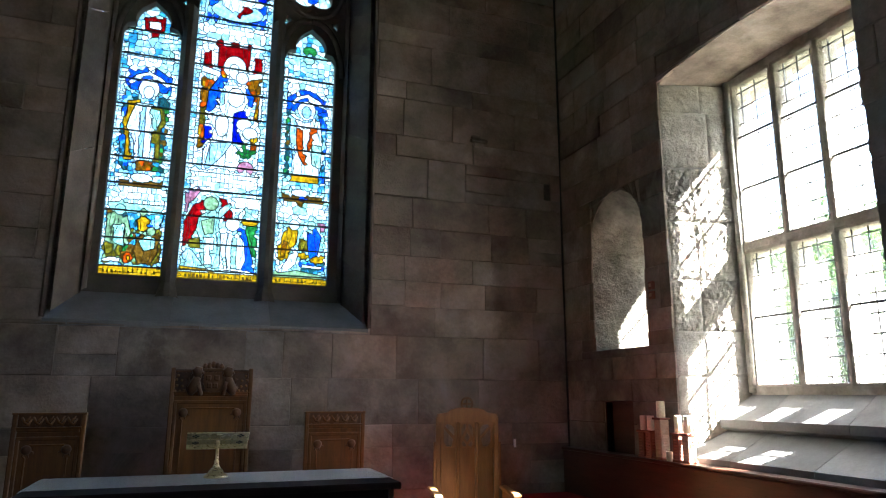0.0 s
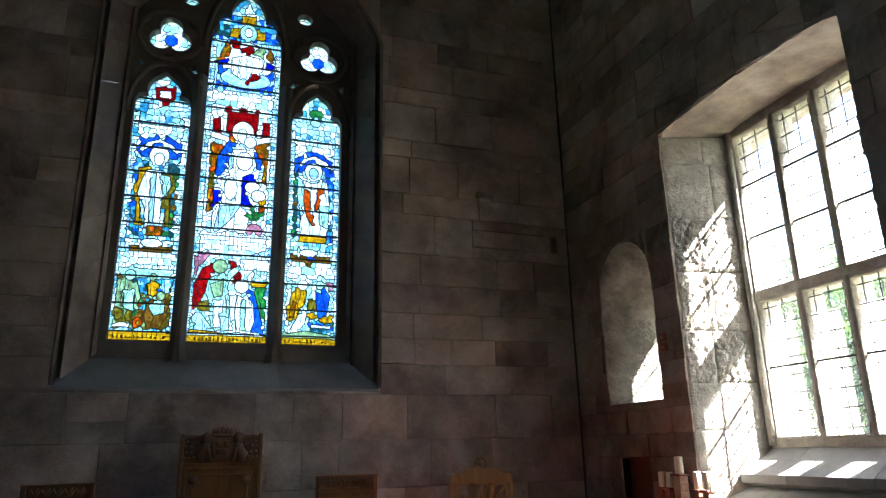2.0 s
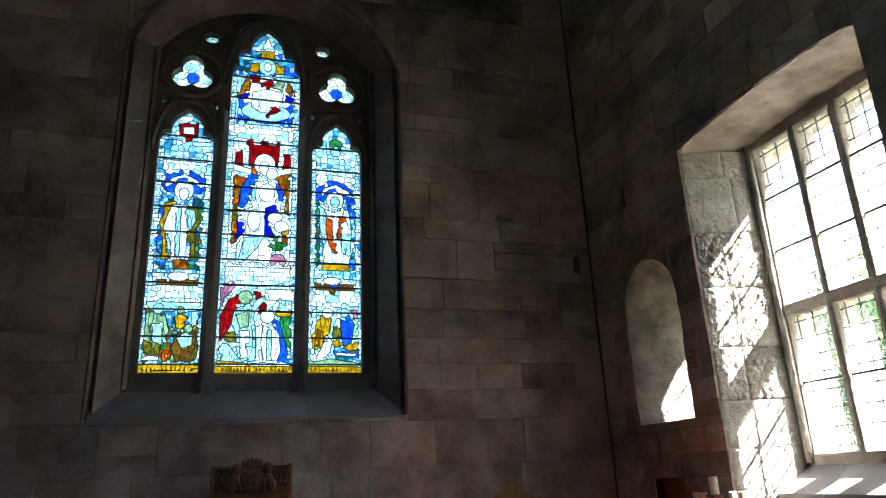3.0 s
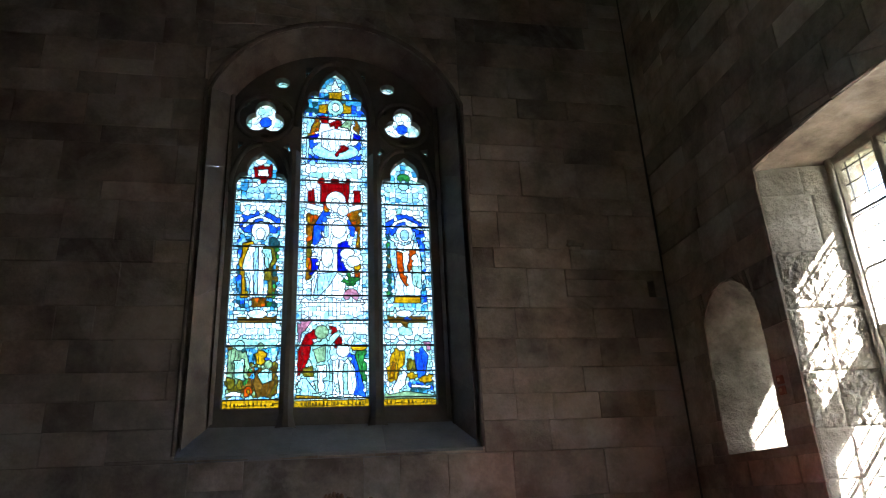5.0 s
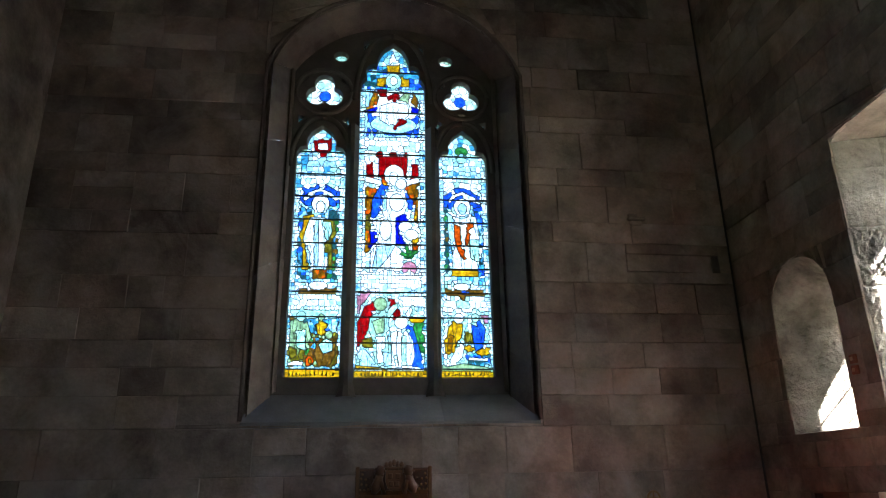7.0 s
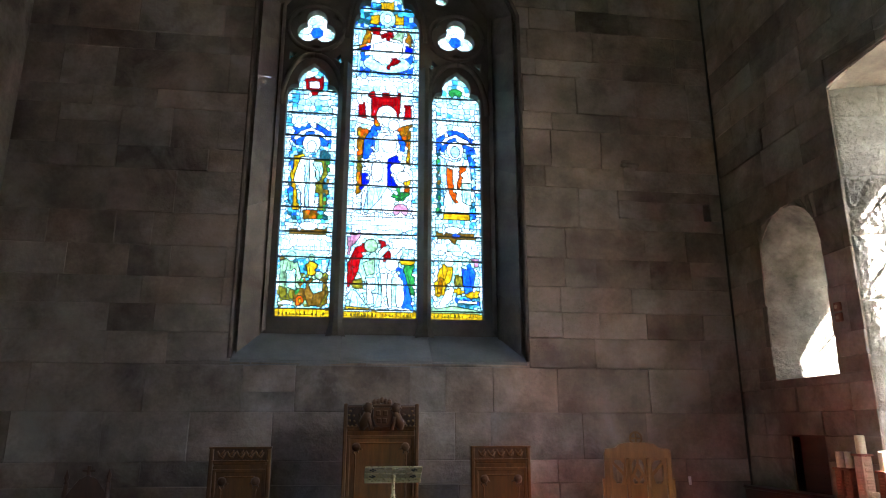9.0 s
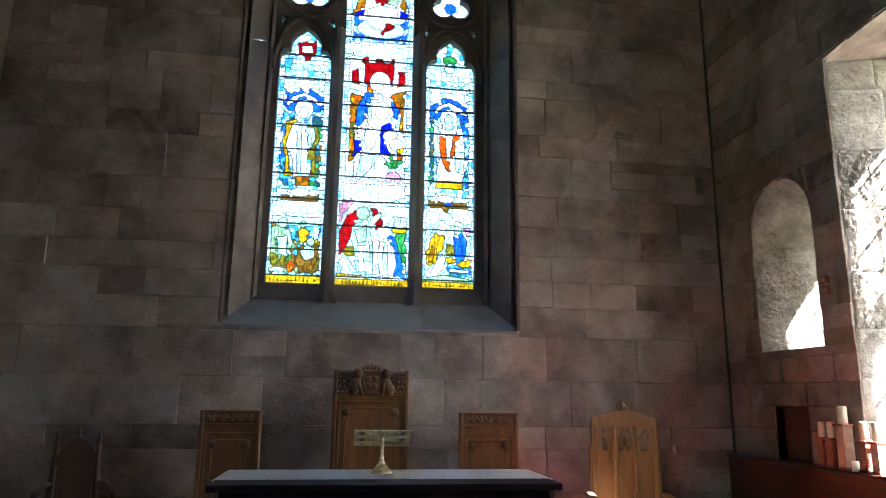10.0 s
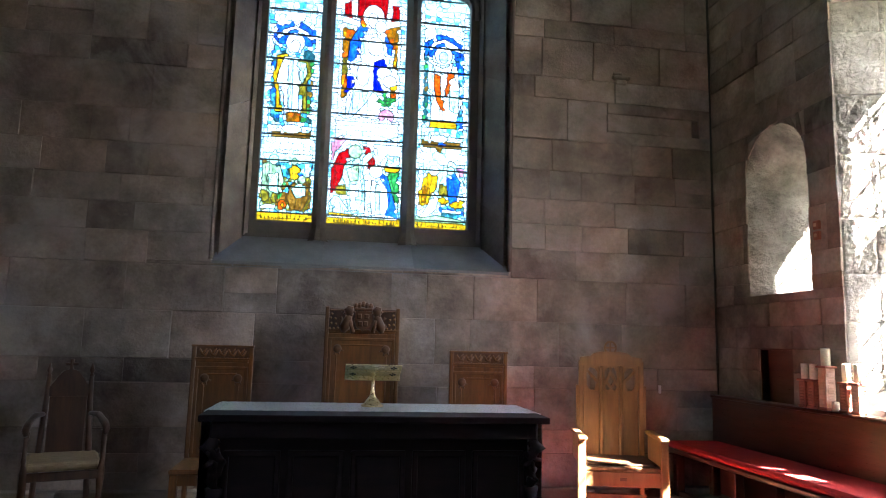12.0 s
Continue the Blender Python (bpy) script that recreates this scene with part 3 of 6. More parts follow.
def cells(shapes, u0, u1, v0, v1, rng, fill=0.062, step=0.036, off=0.0095):
    """Pieces of glass: cells round seed points that follow the edges of the design."""
    seeds, grid = [], {}

    def near(u, v, r):
        gu, gv = int(u / 0.1), int(v / 0.1)
        return any((u - a) ** 2 + (v - b) ** 2 < r * r for i in (-1, 0, 1) for j in (-1, 0, 1) for a, b in grid.get((gu + i, gv + j), ()))

    loose = set()

    def put_seed(u, v, free=False):
        if u0 < u < u1 and v0 < v < v1:
            seeds.append((u, v))
            if free:
                loose.add((u, v))
            grid.setdefault((int(u / 0.1), int(v / 0.1)), []).append((u, v))
    for s in reversed(shapes):
        for a, b in border_pairs(s, step, off):
            if not near(*a, 0.0165) and not near(*b, 0.0165):
                put_seed(*a)
                put_seed(*b)
    n, m = int((u1 - u0) / fill) + 1, int((v1 - v0) / fill) + 1
    for j in range(m):
        for i in range(n):
            u, v = u0 + (i + rng.uniform(.25, .75)) * (u1 - u0) / n, v0 + (j + rng.uniform(.25, .75)) * (v1 - v0) / m
            if not near(u, v, 0.034):
                put_seed(u, v, True)
    owner = {}
    for u, v in seeds:
        owner[(u, v)] = next((i for i in range(len(shapes) - 1, -1, -1) if within(shapes[i], u, v)), -1)
    for u, v in seeds:
        poly = [(p, None) for p in rect(u0, u1, v0, v1)]
        gu, gv = int(u / 0.1), int(v / 0.1)
        for i in range(-2, 3):
            for j in range(-2, 3):
                for a, b in grid.get((gu + i, gv + j), ()):
                    if (a, b) != (u, v) and len(poly) > 2:
                        poly = labelled_cut(poly, ((u + a) / 2, (v + b) / 2), (u - a, v - b), (a, b))
        if len(poly) >= 3:
            mine = owner[(u, v)]
            lines = []
            for (p, tag), (q, _) in zip(poly, poly[1:] + poly[:1]):
                other = owner.get(tag, -2)
                # strong leads between fields, some thin ones inside a field
                if other != mine:
                    lines.append((p, q, 0.0046))
                elif (mine < 0 or shapes[mine][0] == "r" or ((u, v) in loose and tag in loose)) and (int((u + tag[0]) * 977 + (v + tag[1]) * 1409) % 10) < 7:
                    lines.append((p, q, 0.0031))
            colour = shapes[mine][-1] if mine >= 0 else "white"
            # broad grounds are pieced from several glasses, a drawn field is of one
            yield [p for p, _ in poly], (jewel(colour, rng) if mine < 0 or shapes[mine][0] == "r" or colour in PIECED else colour), lines


PIECED = ("amber", "aqua", "dark")


def folds(shapes, bm):
    """Painted trace lines that hang down the drawn fields like the folds of cloth."""
    for i, shape in enumerate(shapes):
        if shape[0] != "p":
            continue
        us, vs = [p[0] for p in shape[1]], [p[1] for p in shape[1]]
        if max(vs) - min(vs) < 0.1:
            continue
        n = max(1, int((max(us) - min(us)) / 0.036))
        for k in range(n):
            u0, phase = min(us) + (max(us) - min(us)) * (k + 0.5) / n, i * 1.7 + k * 2.3
            lean, v = 0.25 * math.sin(phase), max(vs) - 0.012
            while v > min(vs) + 0.01:
                ends = [(u0 + lean * (max(vs) - z) * 0.5 + 0.008 * math.sin(z * 31 + phase), z) for z in (v, v - 0.022)]
                mid = ((ends[0][0] + ends[1][0]) / 2, v - 0.011)
                top = next((j for j in range(len(shapes) - 1, -1, -1) if within(shapes[j], *mid)), -1)
                if top == i and math.sin(v * 13 + phase * 3) > -0.75:
                    came(bm, ends[0], ends[1], 0.0027)
                v -= 0.022


def labelled_cut(poly, at, n, tag):
    """Keeps the part of a polygon on the side of n; the new edge is tagged with the neighbour."""
    out = []
    side = [(p[0] - at[0]) * n[0] + (p[1] - at[1]) * n[1] for p, _ in poly]
    for i, (p, t) in enumerate(poly):
        (q, _), sp, sq = poly[(i + 1) % len(poly)], side[i], side[(i + 1) % len(poly)]
        if sp >= 0:
            out.append((p, t))
        if (sp >= 0) != (sq >= 0):
            k = sp / (sp - sq)
            out.append(((p[0] + k * (q[0] - p[0]), p[1] + k * (q[1] - p[1])), tag if sp >= 0 else t))
    return out


def came(bm, a, b, r):
    """A lead came of half width r between two points of the window."""
    ln = math.hypot(b[0] - a[0], b[1] - a[1])
    if ln < 0.004:
        return
    nx, ny = -(b[1] - a[1]) / ln * r, (b[0] - a[0]) / ln * r
    quad = ((a[0] - nx, a[1] - ny), (b[0] - nx, b[1] - ny), (b[0] + nx, b[1] + ny), (a[0] + nx, a[1] + ny))
    f0 = [bm.verts.new(east(u, v, -GLASS_Y + 0.006)) for u, v in quad]
    f1 = [bm.verts.new(east(u, v, -GLASS_Y + 0.002)) for u, v in quad]
    bm.faces.new(f0)
    bm.faces.new((f0[0], f0[1], f1[1], f1[0]))
    bm.faces.new((f0[2], f0[3], f1[3], f1[2]))


def jewel(colour, rng):
    """Small changes of glass inside one field."""
    near = {"white": ("white",) * 8 + ("pale", "mint"), "pale": ("pale", "pale", "white", "pale", "mint", "aqua") , "blue": ("blue", "blue", "deep"), "dark": ("dark", "dark", "aqua", "brown", "green"),
            "brown": ("brown", "amber", "dark"), "aqua": ("aqua", "aqua", "pale", "blue", "dark"), "amber": ("amber", "yellow", "brown", "orange", "amber"), "mint": ("mint", "mint", "white", "pale"), "olive": ("olive", "olive", "sage", "brown")}
    return rng.choice(near.get(colour, (colour,)))


def saint_and_sea(c, w):
    """A side light: plain fields of a robed form under a scroll, over a scene by the sea."""
    s = [("r", c - w, c + w, FOOT - .05, 4.8, "pale")]
    s += [("r", c - w, c + w, 4.253, 4.460, "pale"),
          ("r", c - w, c + w, 4.050, 4.253, "white"),
          ("p", [(c - 0.17, 3.21), (c - 0.10, 3.21), (c - 0.07, 3.89), (c - 0.20, 3.94)], "aqua"),
          ("p", [(c + 0.08, 3.21), (c + 0.20, 3.21), (c + 0.20, 3.93), (c + 0.09, 3.88)], "dark"),
          ("p", [(c - 0.18, 3.99), (c - 0.14, 3.94), (c - 0.07, 3.93), (c + 0.01, 4.05), (c + 0.09, 3.93), (c + 0.16, 3.94), (c + 0.18, 3.97), (c + 0.19, 4.07), (c + 0.12, 4.12), (c + 0.07, 4.15), (c + 0.02, 4.12), (c - 0.04, 4.15), (c - 0.07, 4.09), (c - 0.15, 4.12), (c - 0.18, 4.05)], "blue"),
          ("p", [(c - 0.13, 3.99), (c - 0.08, 4.03), (c - 0.00, 4.07), (c + 0.08, 4.04), (c + 0.15, 3.99), (c + 0.18, 4.01), (c + 0.10, 4.08), (c - 0.00, 4.12), (c - 0.10, 4.08), (c - 0.17, 4.00)], "white")]
    s += [("p", [(c - 0.15, 3.73), (c - 0.16, 3.60), (c - 0.13, 3.58), (c - 0.10, 3.73), (c - 0.04, 3.79), (c - 0.05, 3.85), (c - 0.14, 3.83)], "yellow"),
          ("p", [(c + 0.03, 3.58), (c + 0.03, 3.47), (c + 0.07, 3.47), (c + 0.09, 3.30), (c + 0.14, 3.32), (c + 0.13, 3.58), (c + 0.16, 3.71), (c + 0.13, 3.79), (c + 0.05, 3.82)], "olive"),
          ("p", [(c - 0.13, 3.30), (c - 0.07, 3.30), (c - 0.09, 3.47), (c - 0.14, 3.58)], "yellow"),
          ("p", [(c - 0.12, 3.69), (c - 0.14, 3.59), (c - 0.07, 3.47), (c - 0.06, 3.28), (c + 0.07, 3.28), (c + 0.06, 3.47), (c + 0.08, 3.66), (c + 0.05, 3.82), (c - 0.08, 3.82)], "white"),
          ("p", [(c - 0.02, 3.30), (c + 0.01, 3.30), (c + 0.00, 3.79), (c - 0.03, 3.79)], "pale"),
          ("p", [(c + 0.06, 3.62), (c + 0.09, 3.58), (c + 0.13, 3.68), (c + 0.11, 3.78), (c + 0.05, 3.78)], "mint")]
    s += [("p", [(c - 0.03, 3.21), (c + 0.09, 3.22), (c + 0.09, 3.31), (c - 0.04, 3.30)], "amber"),
          ("e", c + 0.009, 3.961, 0.083, 0.092, "white"),
          ("e", c + 0.010, 3.927, 0.041, 0.060, "white"),
          ("r", c - w, c + w, 2.926, 3.178, "white"),
          ("p", [(c - 0.15, 3.07), (c + 0.18, 3.07), (c + 0.18, 3.12), (c - 0.15, 3.12)], "brown"),
          ("e", c + 0.018, 3.150, 0.086, 0.040, "white")]
    s += [("r", c - w, c + w, 2.399, 2.921, "olive"),
          ("p", [(c - 0.22, 2.85), (c + 0.22, 2.84), (c + 0.22, 2.92), (c - 0.22, 2.92)], "mint"),
          ("p", [(c - 0.06, 2.69), (c + 0.22, 2.70), (c + 0.22, 2.84), (c - 0.09, 2.84)], "aqua"),
          ("p", [(c - 0.07, 2.55), (c - 0.06, 2.44), (c + 0.05, 2.52), (c + 0.05, 2.67), (c - 0.05, 2.67)], "dark"),
          ("p", [(c - 0.21, 2.58), (c - 0.07, 2.55), (c - 0.02, 2.67), (c - 0.06, 2.81), (c - 0.15, 2.84), (c - 0.21, 2.82)], "sage"),
          ("p", [(c - 0.20, 2.48), (c - 0.08, 2.47), (c - 0.07, 2.55), (c - 0.21, 2.58)], "olive")]
    s += [("p", [(c - 0.15, 2.58), (c - 0.07, 2.55), (c - 0.07, 2.73), (c - 0.15, 2.73)], "mint"),
          ("e", c - 0.118, 2.862, 0.040, 0.046, "mint"),
          ("p", [(c + 0.03, 2.70), (c + 0.08, 2.68), (c + 0.11, 2.71), (c + 0.12, 2.79), (c + 0.07, 2.82), (c + 0.02, 2.79)], "yellow"),
          ("e", c + 0.062, 2.850, 0.027, 0.032, "sage"),
          ("p", [(c + 0.05, 2.40), (c + 0.14, 2.40), (c + 0.20, 2.52), (c + 0.20, 2.65), (c + 0.13, 2.69), (c + 0.04, 2.64), (c + 0.01, 2.53)], "brown"),
          ("p", [(c + 0.09, 2.52), (c + 0.17, 2.55), (c + 0.17, 2.64), (c + 0.09, 2.65), (c + 0.04, 2.60)], "mint")]
    s += [("e", c + 0.132, 2.692, 0.034, 0.038, "sage"),
          ("e", c - 0.028, 2.453, 0.036, 0.050, "orange"),
          ("e", c - 0.028, 2.462, 0.016, 0.024, "yellow"),
          ("p", [(c - 0.21, 2.42), (c - 0.09, 2.42), (c - 0.08, 2.46), (c - 0.21, 2.46)], "white"),
          ("p", [(c - 0.07, 4.52), (c - 0.02, 4.50), (c - 0.01, 4.45), (c + 0.04, 4.46), (c + 0.05, 4.50), (c + 0.09, 4.53), (c + 0.09, 4.64), (c - 0.08, 4.63)], "red"),
          ("p", [(c - 0.04, 4.53), (c + 0.06, 4.53), (c + 0.05, 4.61), (c - 0.04, 4.60)], "white")]
    s += [("r", c - w, c + w, 2.287, 2.386, "yellow")]
    return s


def saint_and_water(c, w):
    """The other side light: plain fields of a robed form in orange, over a scene by the water."""
    s = [("r", c - w, c + w, FOOT - .05, 4.8, "pale")]
    s += [("r", c - w, c + w, 4.264, 4.504, "pale"),
          ("r", c - w, c + w, 4.048, 4.264, "white"),
          ("p", [(c - 0.21, 3.47), (c - 0.20, 3.27), (c - 0.14, 3.32), (c - 0.15, 3.67), (c - 0.12, 3.91), (c - 0.20, 3.96)], "dark"),
          ("p", [(c + 0.16, 3.63), (c + 0.13, 3.27), (c + 0.19, 3.27), (c + 0.20, 3.97), (c + 0.10, 3.97)], "aqua"),
          ("p", [(c - 0.19, 3.95), (c - 0.11, 3.94), (c - 0.00, 4.07), (c + 0.10, 3.95), (c + 0.17, 3.98), (c + 0.18, 4.08), (c + 0.08, 4.12), (c + 0.00, 4.14), (c - 0.05, 4.15), (c - 0.08, 4.09), (c - 0.12, 4.12), (c - 0.18, 4.08)], "blue"),
          ("p", [(c - 0.10, 4.04), (c + 0.00, 4.07), (c + 0.08, 4.02), (c + 0.17, 4.00), (c + 0.12, 4.07), (c + 0.00, 4.13), (c - 0.10, 4.09), (c - 0.18, 4.00)], "white")]
    s += [("p", [(c - 0.16, 3.71), (c - 0.12, 3.51), (c - 0.11, 3.28), (c + 0.12, 3.28), (c + 0.16, 3.48), (c + 0.15, 3.71), (c + 0.12, 3.88), (c + 0.08, 3.86), (c - 0.02, 3.80), (c - 0.07, 3.87), (c - 0.15, 3.91)], "white"),
          ("p", [(c - 0.15, 3.69), (c - 0.11, 3.48), (c - 0.09, 3.63), (c - 0.09, 3.86), (c - 0.15, 3.90)], "pale"),
          ("p", [(c + 0.06, 3.44), (c + 0.14, 3.40), (c + 0.15, 3.63), (c + 0.06, 3.63)], "mint"),
          ("p", [(c - 0.09, 3.65), (c - 0.06, 3.51), (c - 0.01, 3.43), (c + 0.01, 3.52), (c - 0.03, 3.63), (c - 0.03, 3.77), (c - 0.09, 3.80)], "orange"),
          ("p", [(c + 0.04, 3.71), (c + 0.01, 3.63), (c + 0.02, 3.53), (c + 0.06, 3.63), (c + 0.05, 3.73), (c + 0.10, 3.76), (c + 0.10, 3.81), (c + 0.01, 3.79)], "orange"),
          ("p", [(c - 0.11, 3.26), (c + 0.12, 3.26), (c + 0.13, 3.32), (c - 0.11, 3.32)], "yellow")]
    s += [("e", c - 0.006, 3.966, 0.083, 0.089, "white"),
          ("e", c - 0.006, 3.947, 0.042, 0.058, "pale"),
          ("p", [(c - 0.09, 3.81), (c - 0.01, 3.78), (c + 0.07, 3.81), (c + 0.08, 3.88), (c - 0.01, 3.84), (c - 0.10, 3.87)], "white"),
          ("r", c - w, c + w, 2.917, 3.177, "white"),
          ("p", [(c - 0.21, 3.07), (c + 0.18, 3.07), (c + 0.18, 3.13), (c - 0.20, 3.13)], "brown"),
          ("e", c - 0.000, 3.102, 0.040, 0.022, "blue")]
    s += [("e", c - 0.029, 3.158, 0.083, 0.034, "white"),
          ("r", c - w, c + w, 2.382, 2.911, "mint"),
          ("p", [(c - 0.23, 2.78), (c - 0.18, 2.81), (c - 0.16, 2.89), (c - 0.23, 2.89)], "pale"),
          ("p", [(c + 0.17, 2.81), (c + 0.23, 2.81), (c + 0.24, 2.89), (c + 0.14, 2.89)], "pink"),
          ("p", [(c - 0.23, 2.48), (c - 0.18, 2.48), (c - 0.17, 2.82), (c - 0.23, 2.79)], "white"),
          ("p", [(c - 0.02, 2.63), (c + 0.06, 2.62), (c + 0.06, 2.73), (c - 0.02, 2.73)], "olive")]
    s += [("p", [(c + 0.02, 2.42), (c + 0.23, 2.42), (c + 0.23, 2.53), (c - 0.03, 2.54)], "aqua"),
          ("e", c + 0.151, 2.554, 0.079, 0.039, "yellow"),
          ("e", c + 0.016, 2.577, 0.053, 0.032, "yellow"),
          ("p", [(c + 0.03, 2.47), (c + 0.19, 2.46), (c + 0.20, 2.48), (c + 0.02, 2.50)], "white"),
          ("p", [(c - 0.19, 2.66), (c - 0.19, 2.54), (c - 0.12, 2.53), (c - 0.09, 2.62), (c - 0.04, 2.69), (c - 0.03, 2.81), (c - 0.11, 2.82), (c - 0.16, 2.78)], "yellow"),
          ("p", [(c - 0.18, 2.55), (c - 0.14, 2.55), (c - 0.12, 2.69), (c - 0.16, 2.71)], "amber")]
    s += [("p", [(c - 0.19, 2.41), (c - 0.11, 2.42), (c - 0.04, 2.50), (c - 0.02, 2.60), (c - 0.06, 2.64), (c - 0.12, 2.53)], "white"),
          ("e", c - 0.067, 2.854, 0.045, 0.047, "white"),
          ("p", [(c + 0.06, 2.65), (c + 0.08, 2.56), (c + 0.15, 2.58), (c + 0.18, 2.76), (c + 0.13, 2.83), (c + 0.05, 2.79)], "blue"),
          ("e", c + 0.087, 2.861, 0.036, 0.040, "mint"),
          ("p", [(c - 0.24, 2.38), (c + 0.22, 2.37), (c + 0.23, 2.40), (c - 0.03, 2.44), (c - 0.19, 2.41), (c - 0.24, 2.46)], "sage"),
          ("e", c - 0.001, 4.568, 0.067, 0.048, "green")]
    s += [("e", c - 0.004, 4.472, 0.051, 0.035, "mint"),
          ("r", c - w, c + w, 2.273, 2.372, "yellow")]
    return s


def throne_light(c, w):
    """The middle light: plain fields of an enthroned form, over a scene and under a sky."""
    s = [("r", c - w, c + w, FOOT - .05, 5.8, "white")]
    s += [("r", c - w, c + w, 4.390, 4.701, "white"),
          ("r", c - w, c + w, 5.171, 5.520, "aqua"),
          ("r", c - w, c + w, 5.520, 5.785, "pale"),
          ("p", [(c - 0.04, 5.55), (c + 0.05, 5.57), (c + 0.01, 5.67), (c - 0.04, 5.61)], "white"),
          ("p", [(c - 0.06, 5.43), (c + 0.07, 5.43), (c + 0.07, 5.54), (c - 0.06, 5.53)], "yellow"),
          ("p", [(c - 0.16, 5.28), (c - 0.07, 5.27), (c - 0.07, 5.39), (c - 0.16, 5.37)], "yellow")]
    s += [("p", [(c + 0.09, 5.28), (c + 0.17, 5.29), (c + 0.17, 5.37), (c + 0.08, 5.39)], "yellow"),
          ("e", c + 0.008, 5.344, 0.080, 0.098, "mint"),
          ("e", c + 0.008, 5.351, 0.036, 0.051, "white"),
          ("p", [(c - 0.32, 4.69), (c + 0.33, 4.71), (c + 0.34, 5.26), (c - 0.33, 5.23)], "pale"),
          ("p", [(c - 0.25, 4.70), (c - 0.21, 4.76), (c - 0.18, 4.70), (c - 0.15, 4.76), (c + 0.04, 4.77), (c + 0.17, 4.71), (c + 0.21, 4.77), (c + 0.23, 4.71), (c + 0.26, 4.71), (c + 0.27, 4.81), (c - 0.25, 4.79)], "blue"),
          ("e", c + 0.009, 4.944, 0.259, 0.217, "blue")]
    s += [("e", c + 0.009, 5.034, 0.249, 0.205, "white"),
          ("p", [(c - 0.24, 5.00), (c - 0.16, 5.06), (c - 0.14, 5.16), (c - 0.18, 5.23), (c - 0.24, 5.08)], "amber"),
          ("p", [(c + 0.18, 5.11), (c + 0.24, 5.03), (c + 0.27, 5.09), (c + 0.22, 5.22)], "amber"),
          ("p", [(c - 0.25, 4.96), (c - 0.17, 4.97), (c - 0.16, 5.04), (c - 0.25, 5.00)], "deep"),
          ("p", [(c + 0.18, 4.99), (c + 0.26, 4.98), (c + 0.27, 5.03), (c + 0.19, 5.06)], "deep"),
          ("e", c + 0.009, 4.842, 0.231, 0.098, "pale")]
    s += [("p", [(c - 0.13, 5.16), (c - 0.06, 5.16), (c - 0.06, 5.24), (c - 0.16, 5.24)], "red"),
          ("p", [(c - 0.04, 5.11), (c + 0.04, 5.10), (c + 0.08, 5.18), (c + 0.04, 5.21), (c - 0.06, 5.16)], "red"),
          ("p", [(c + 0.16, 5.10), (c + 0.18, 5.20), (c + 0.12, 5.21), (c + 0.06, 5.13)], "sage"),
          ("p", [(c - 0.13, 4.89), (c - 0.04, 4.84), (c + 0.04, 4.85), (c + 0.16, 4.95), (c + 0.17, 5.08), (c - 0.00, 5.10), (c - 0.13, 5.05)], "white"),
          ("p", [(c + 0.12, 4.85), (c + 0.15, 4.88), (c + 0.09, 4.92), (c - 0.00, 4.80)], "red"),
          ("p", [(c - 0.13, 4.39), (c + 0.15, 4.39), (c + 0.15, 4.51), (c + 0.10, 4.47), (c + 0.06, 4.46), (c + 0.04, 4.53), (c - 0.01, 4.53), (c - 0.03, 4.46), (c - 0.07, 4.46), (c - 0.09, 4.51), (c - 0.13, 4.49)], "red")]
    s += [("p", [(c - 0.13, 4.25), (c - 0.09, 4.24), (c + 0.13, 4.25), (c + 0.15, 4.38), (c + 0.15, 4.49), (c - 0.13, 4.48)], "red"),
          ("p", [(c - 0.25, 4.26), (c - 0.18, 4.25), (c - 0.19, 4.40), (c - 0.25, 4.39)], "red"),
          ("p", [(c + 0.19, 4.25), (c + 0.26, 4.28), (c + 0.26, 4.41), (c + 0.20, 4.41)], "red"),
          ("p", [(c - 0.25, 3.47), (c - 0.20, 3.49), (c - 0.20, 3.66), (c - 0.20, 3.82), (c - 0.18, 4.02), (c - 0.13, 4.16), (c - 0.26, 4.18)], "amber"),
          ("p", [(c + 0.15, 4.09), (c + 0.23, 3.97), (c + 0.21, 3.80), (c + 0.25, 3.78), (c + 0.26, 4.20), (c + 0.13, 4.17)], "amber"),
          ("p", [(c - 0.25, 3.70), (c - 0.20, 3.70), (c - 0.20, 3.86), (c - 0.25, 3.86)], "olive")]
    s += [("p", [(c - 0.25, 4.20), (c - 0.09, 4.17), (c - 0.07, 4.22), (c - 0.25, 4.26)], "white"),
          ("p", [(c + 0.26, 4.27), (c + 0.11, 4.22), (c + 0.13, 4.17), (c + 0.26, 4.21)], "white"),
          ("p", [(c - 0.19, 4.02), (c - 0.20, 3.84), (c - 0.17, 3.82), (c - 0.12, 3.88), (c - 0.06, 4.06), (c - 0.03, 4.17), (c - 0.10, 4.19)], "blue"),
          ("p", [(c - 0.20, 3.52), (c - 0.14, 3.59), (c - 0.14, 3.69), (c - 0.20, 3.69)], "deep"),
          ("p", [(c + 0.04, 3.80), (c + 0.04, 3.56), (c + 0.12, 3.55), (c + 0.12, 3.59), (c + 0.08, 3.69), (c + 0.14, 3.80), (c + 0.14, 3.87), (c + 0.05, 3.91)], "deep"),
          ("p", [(c + 0.13, 3.94), (c + 0.19, 3.92), (c + 0.21, 4.01), (c + 0.13, 4.10)], "blue")]
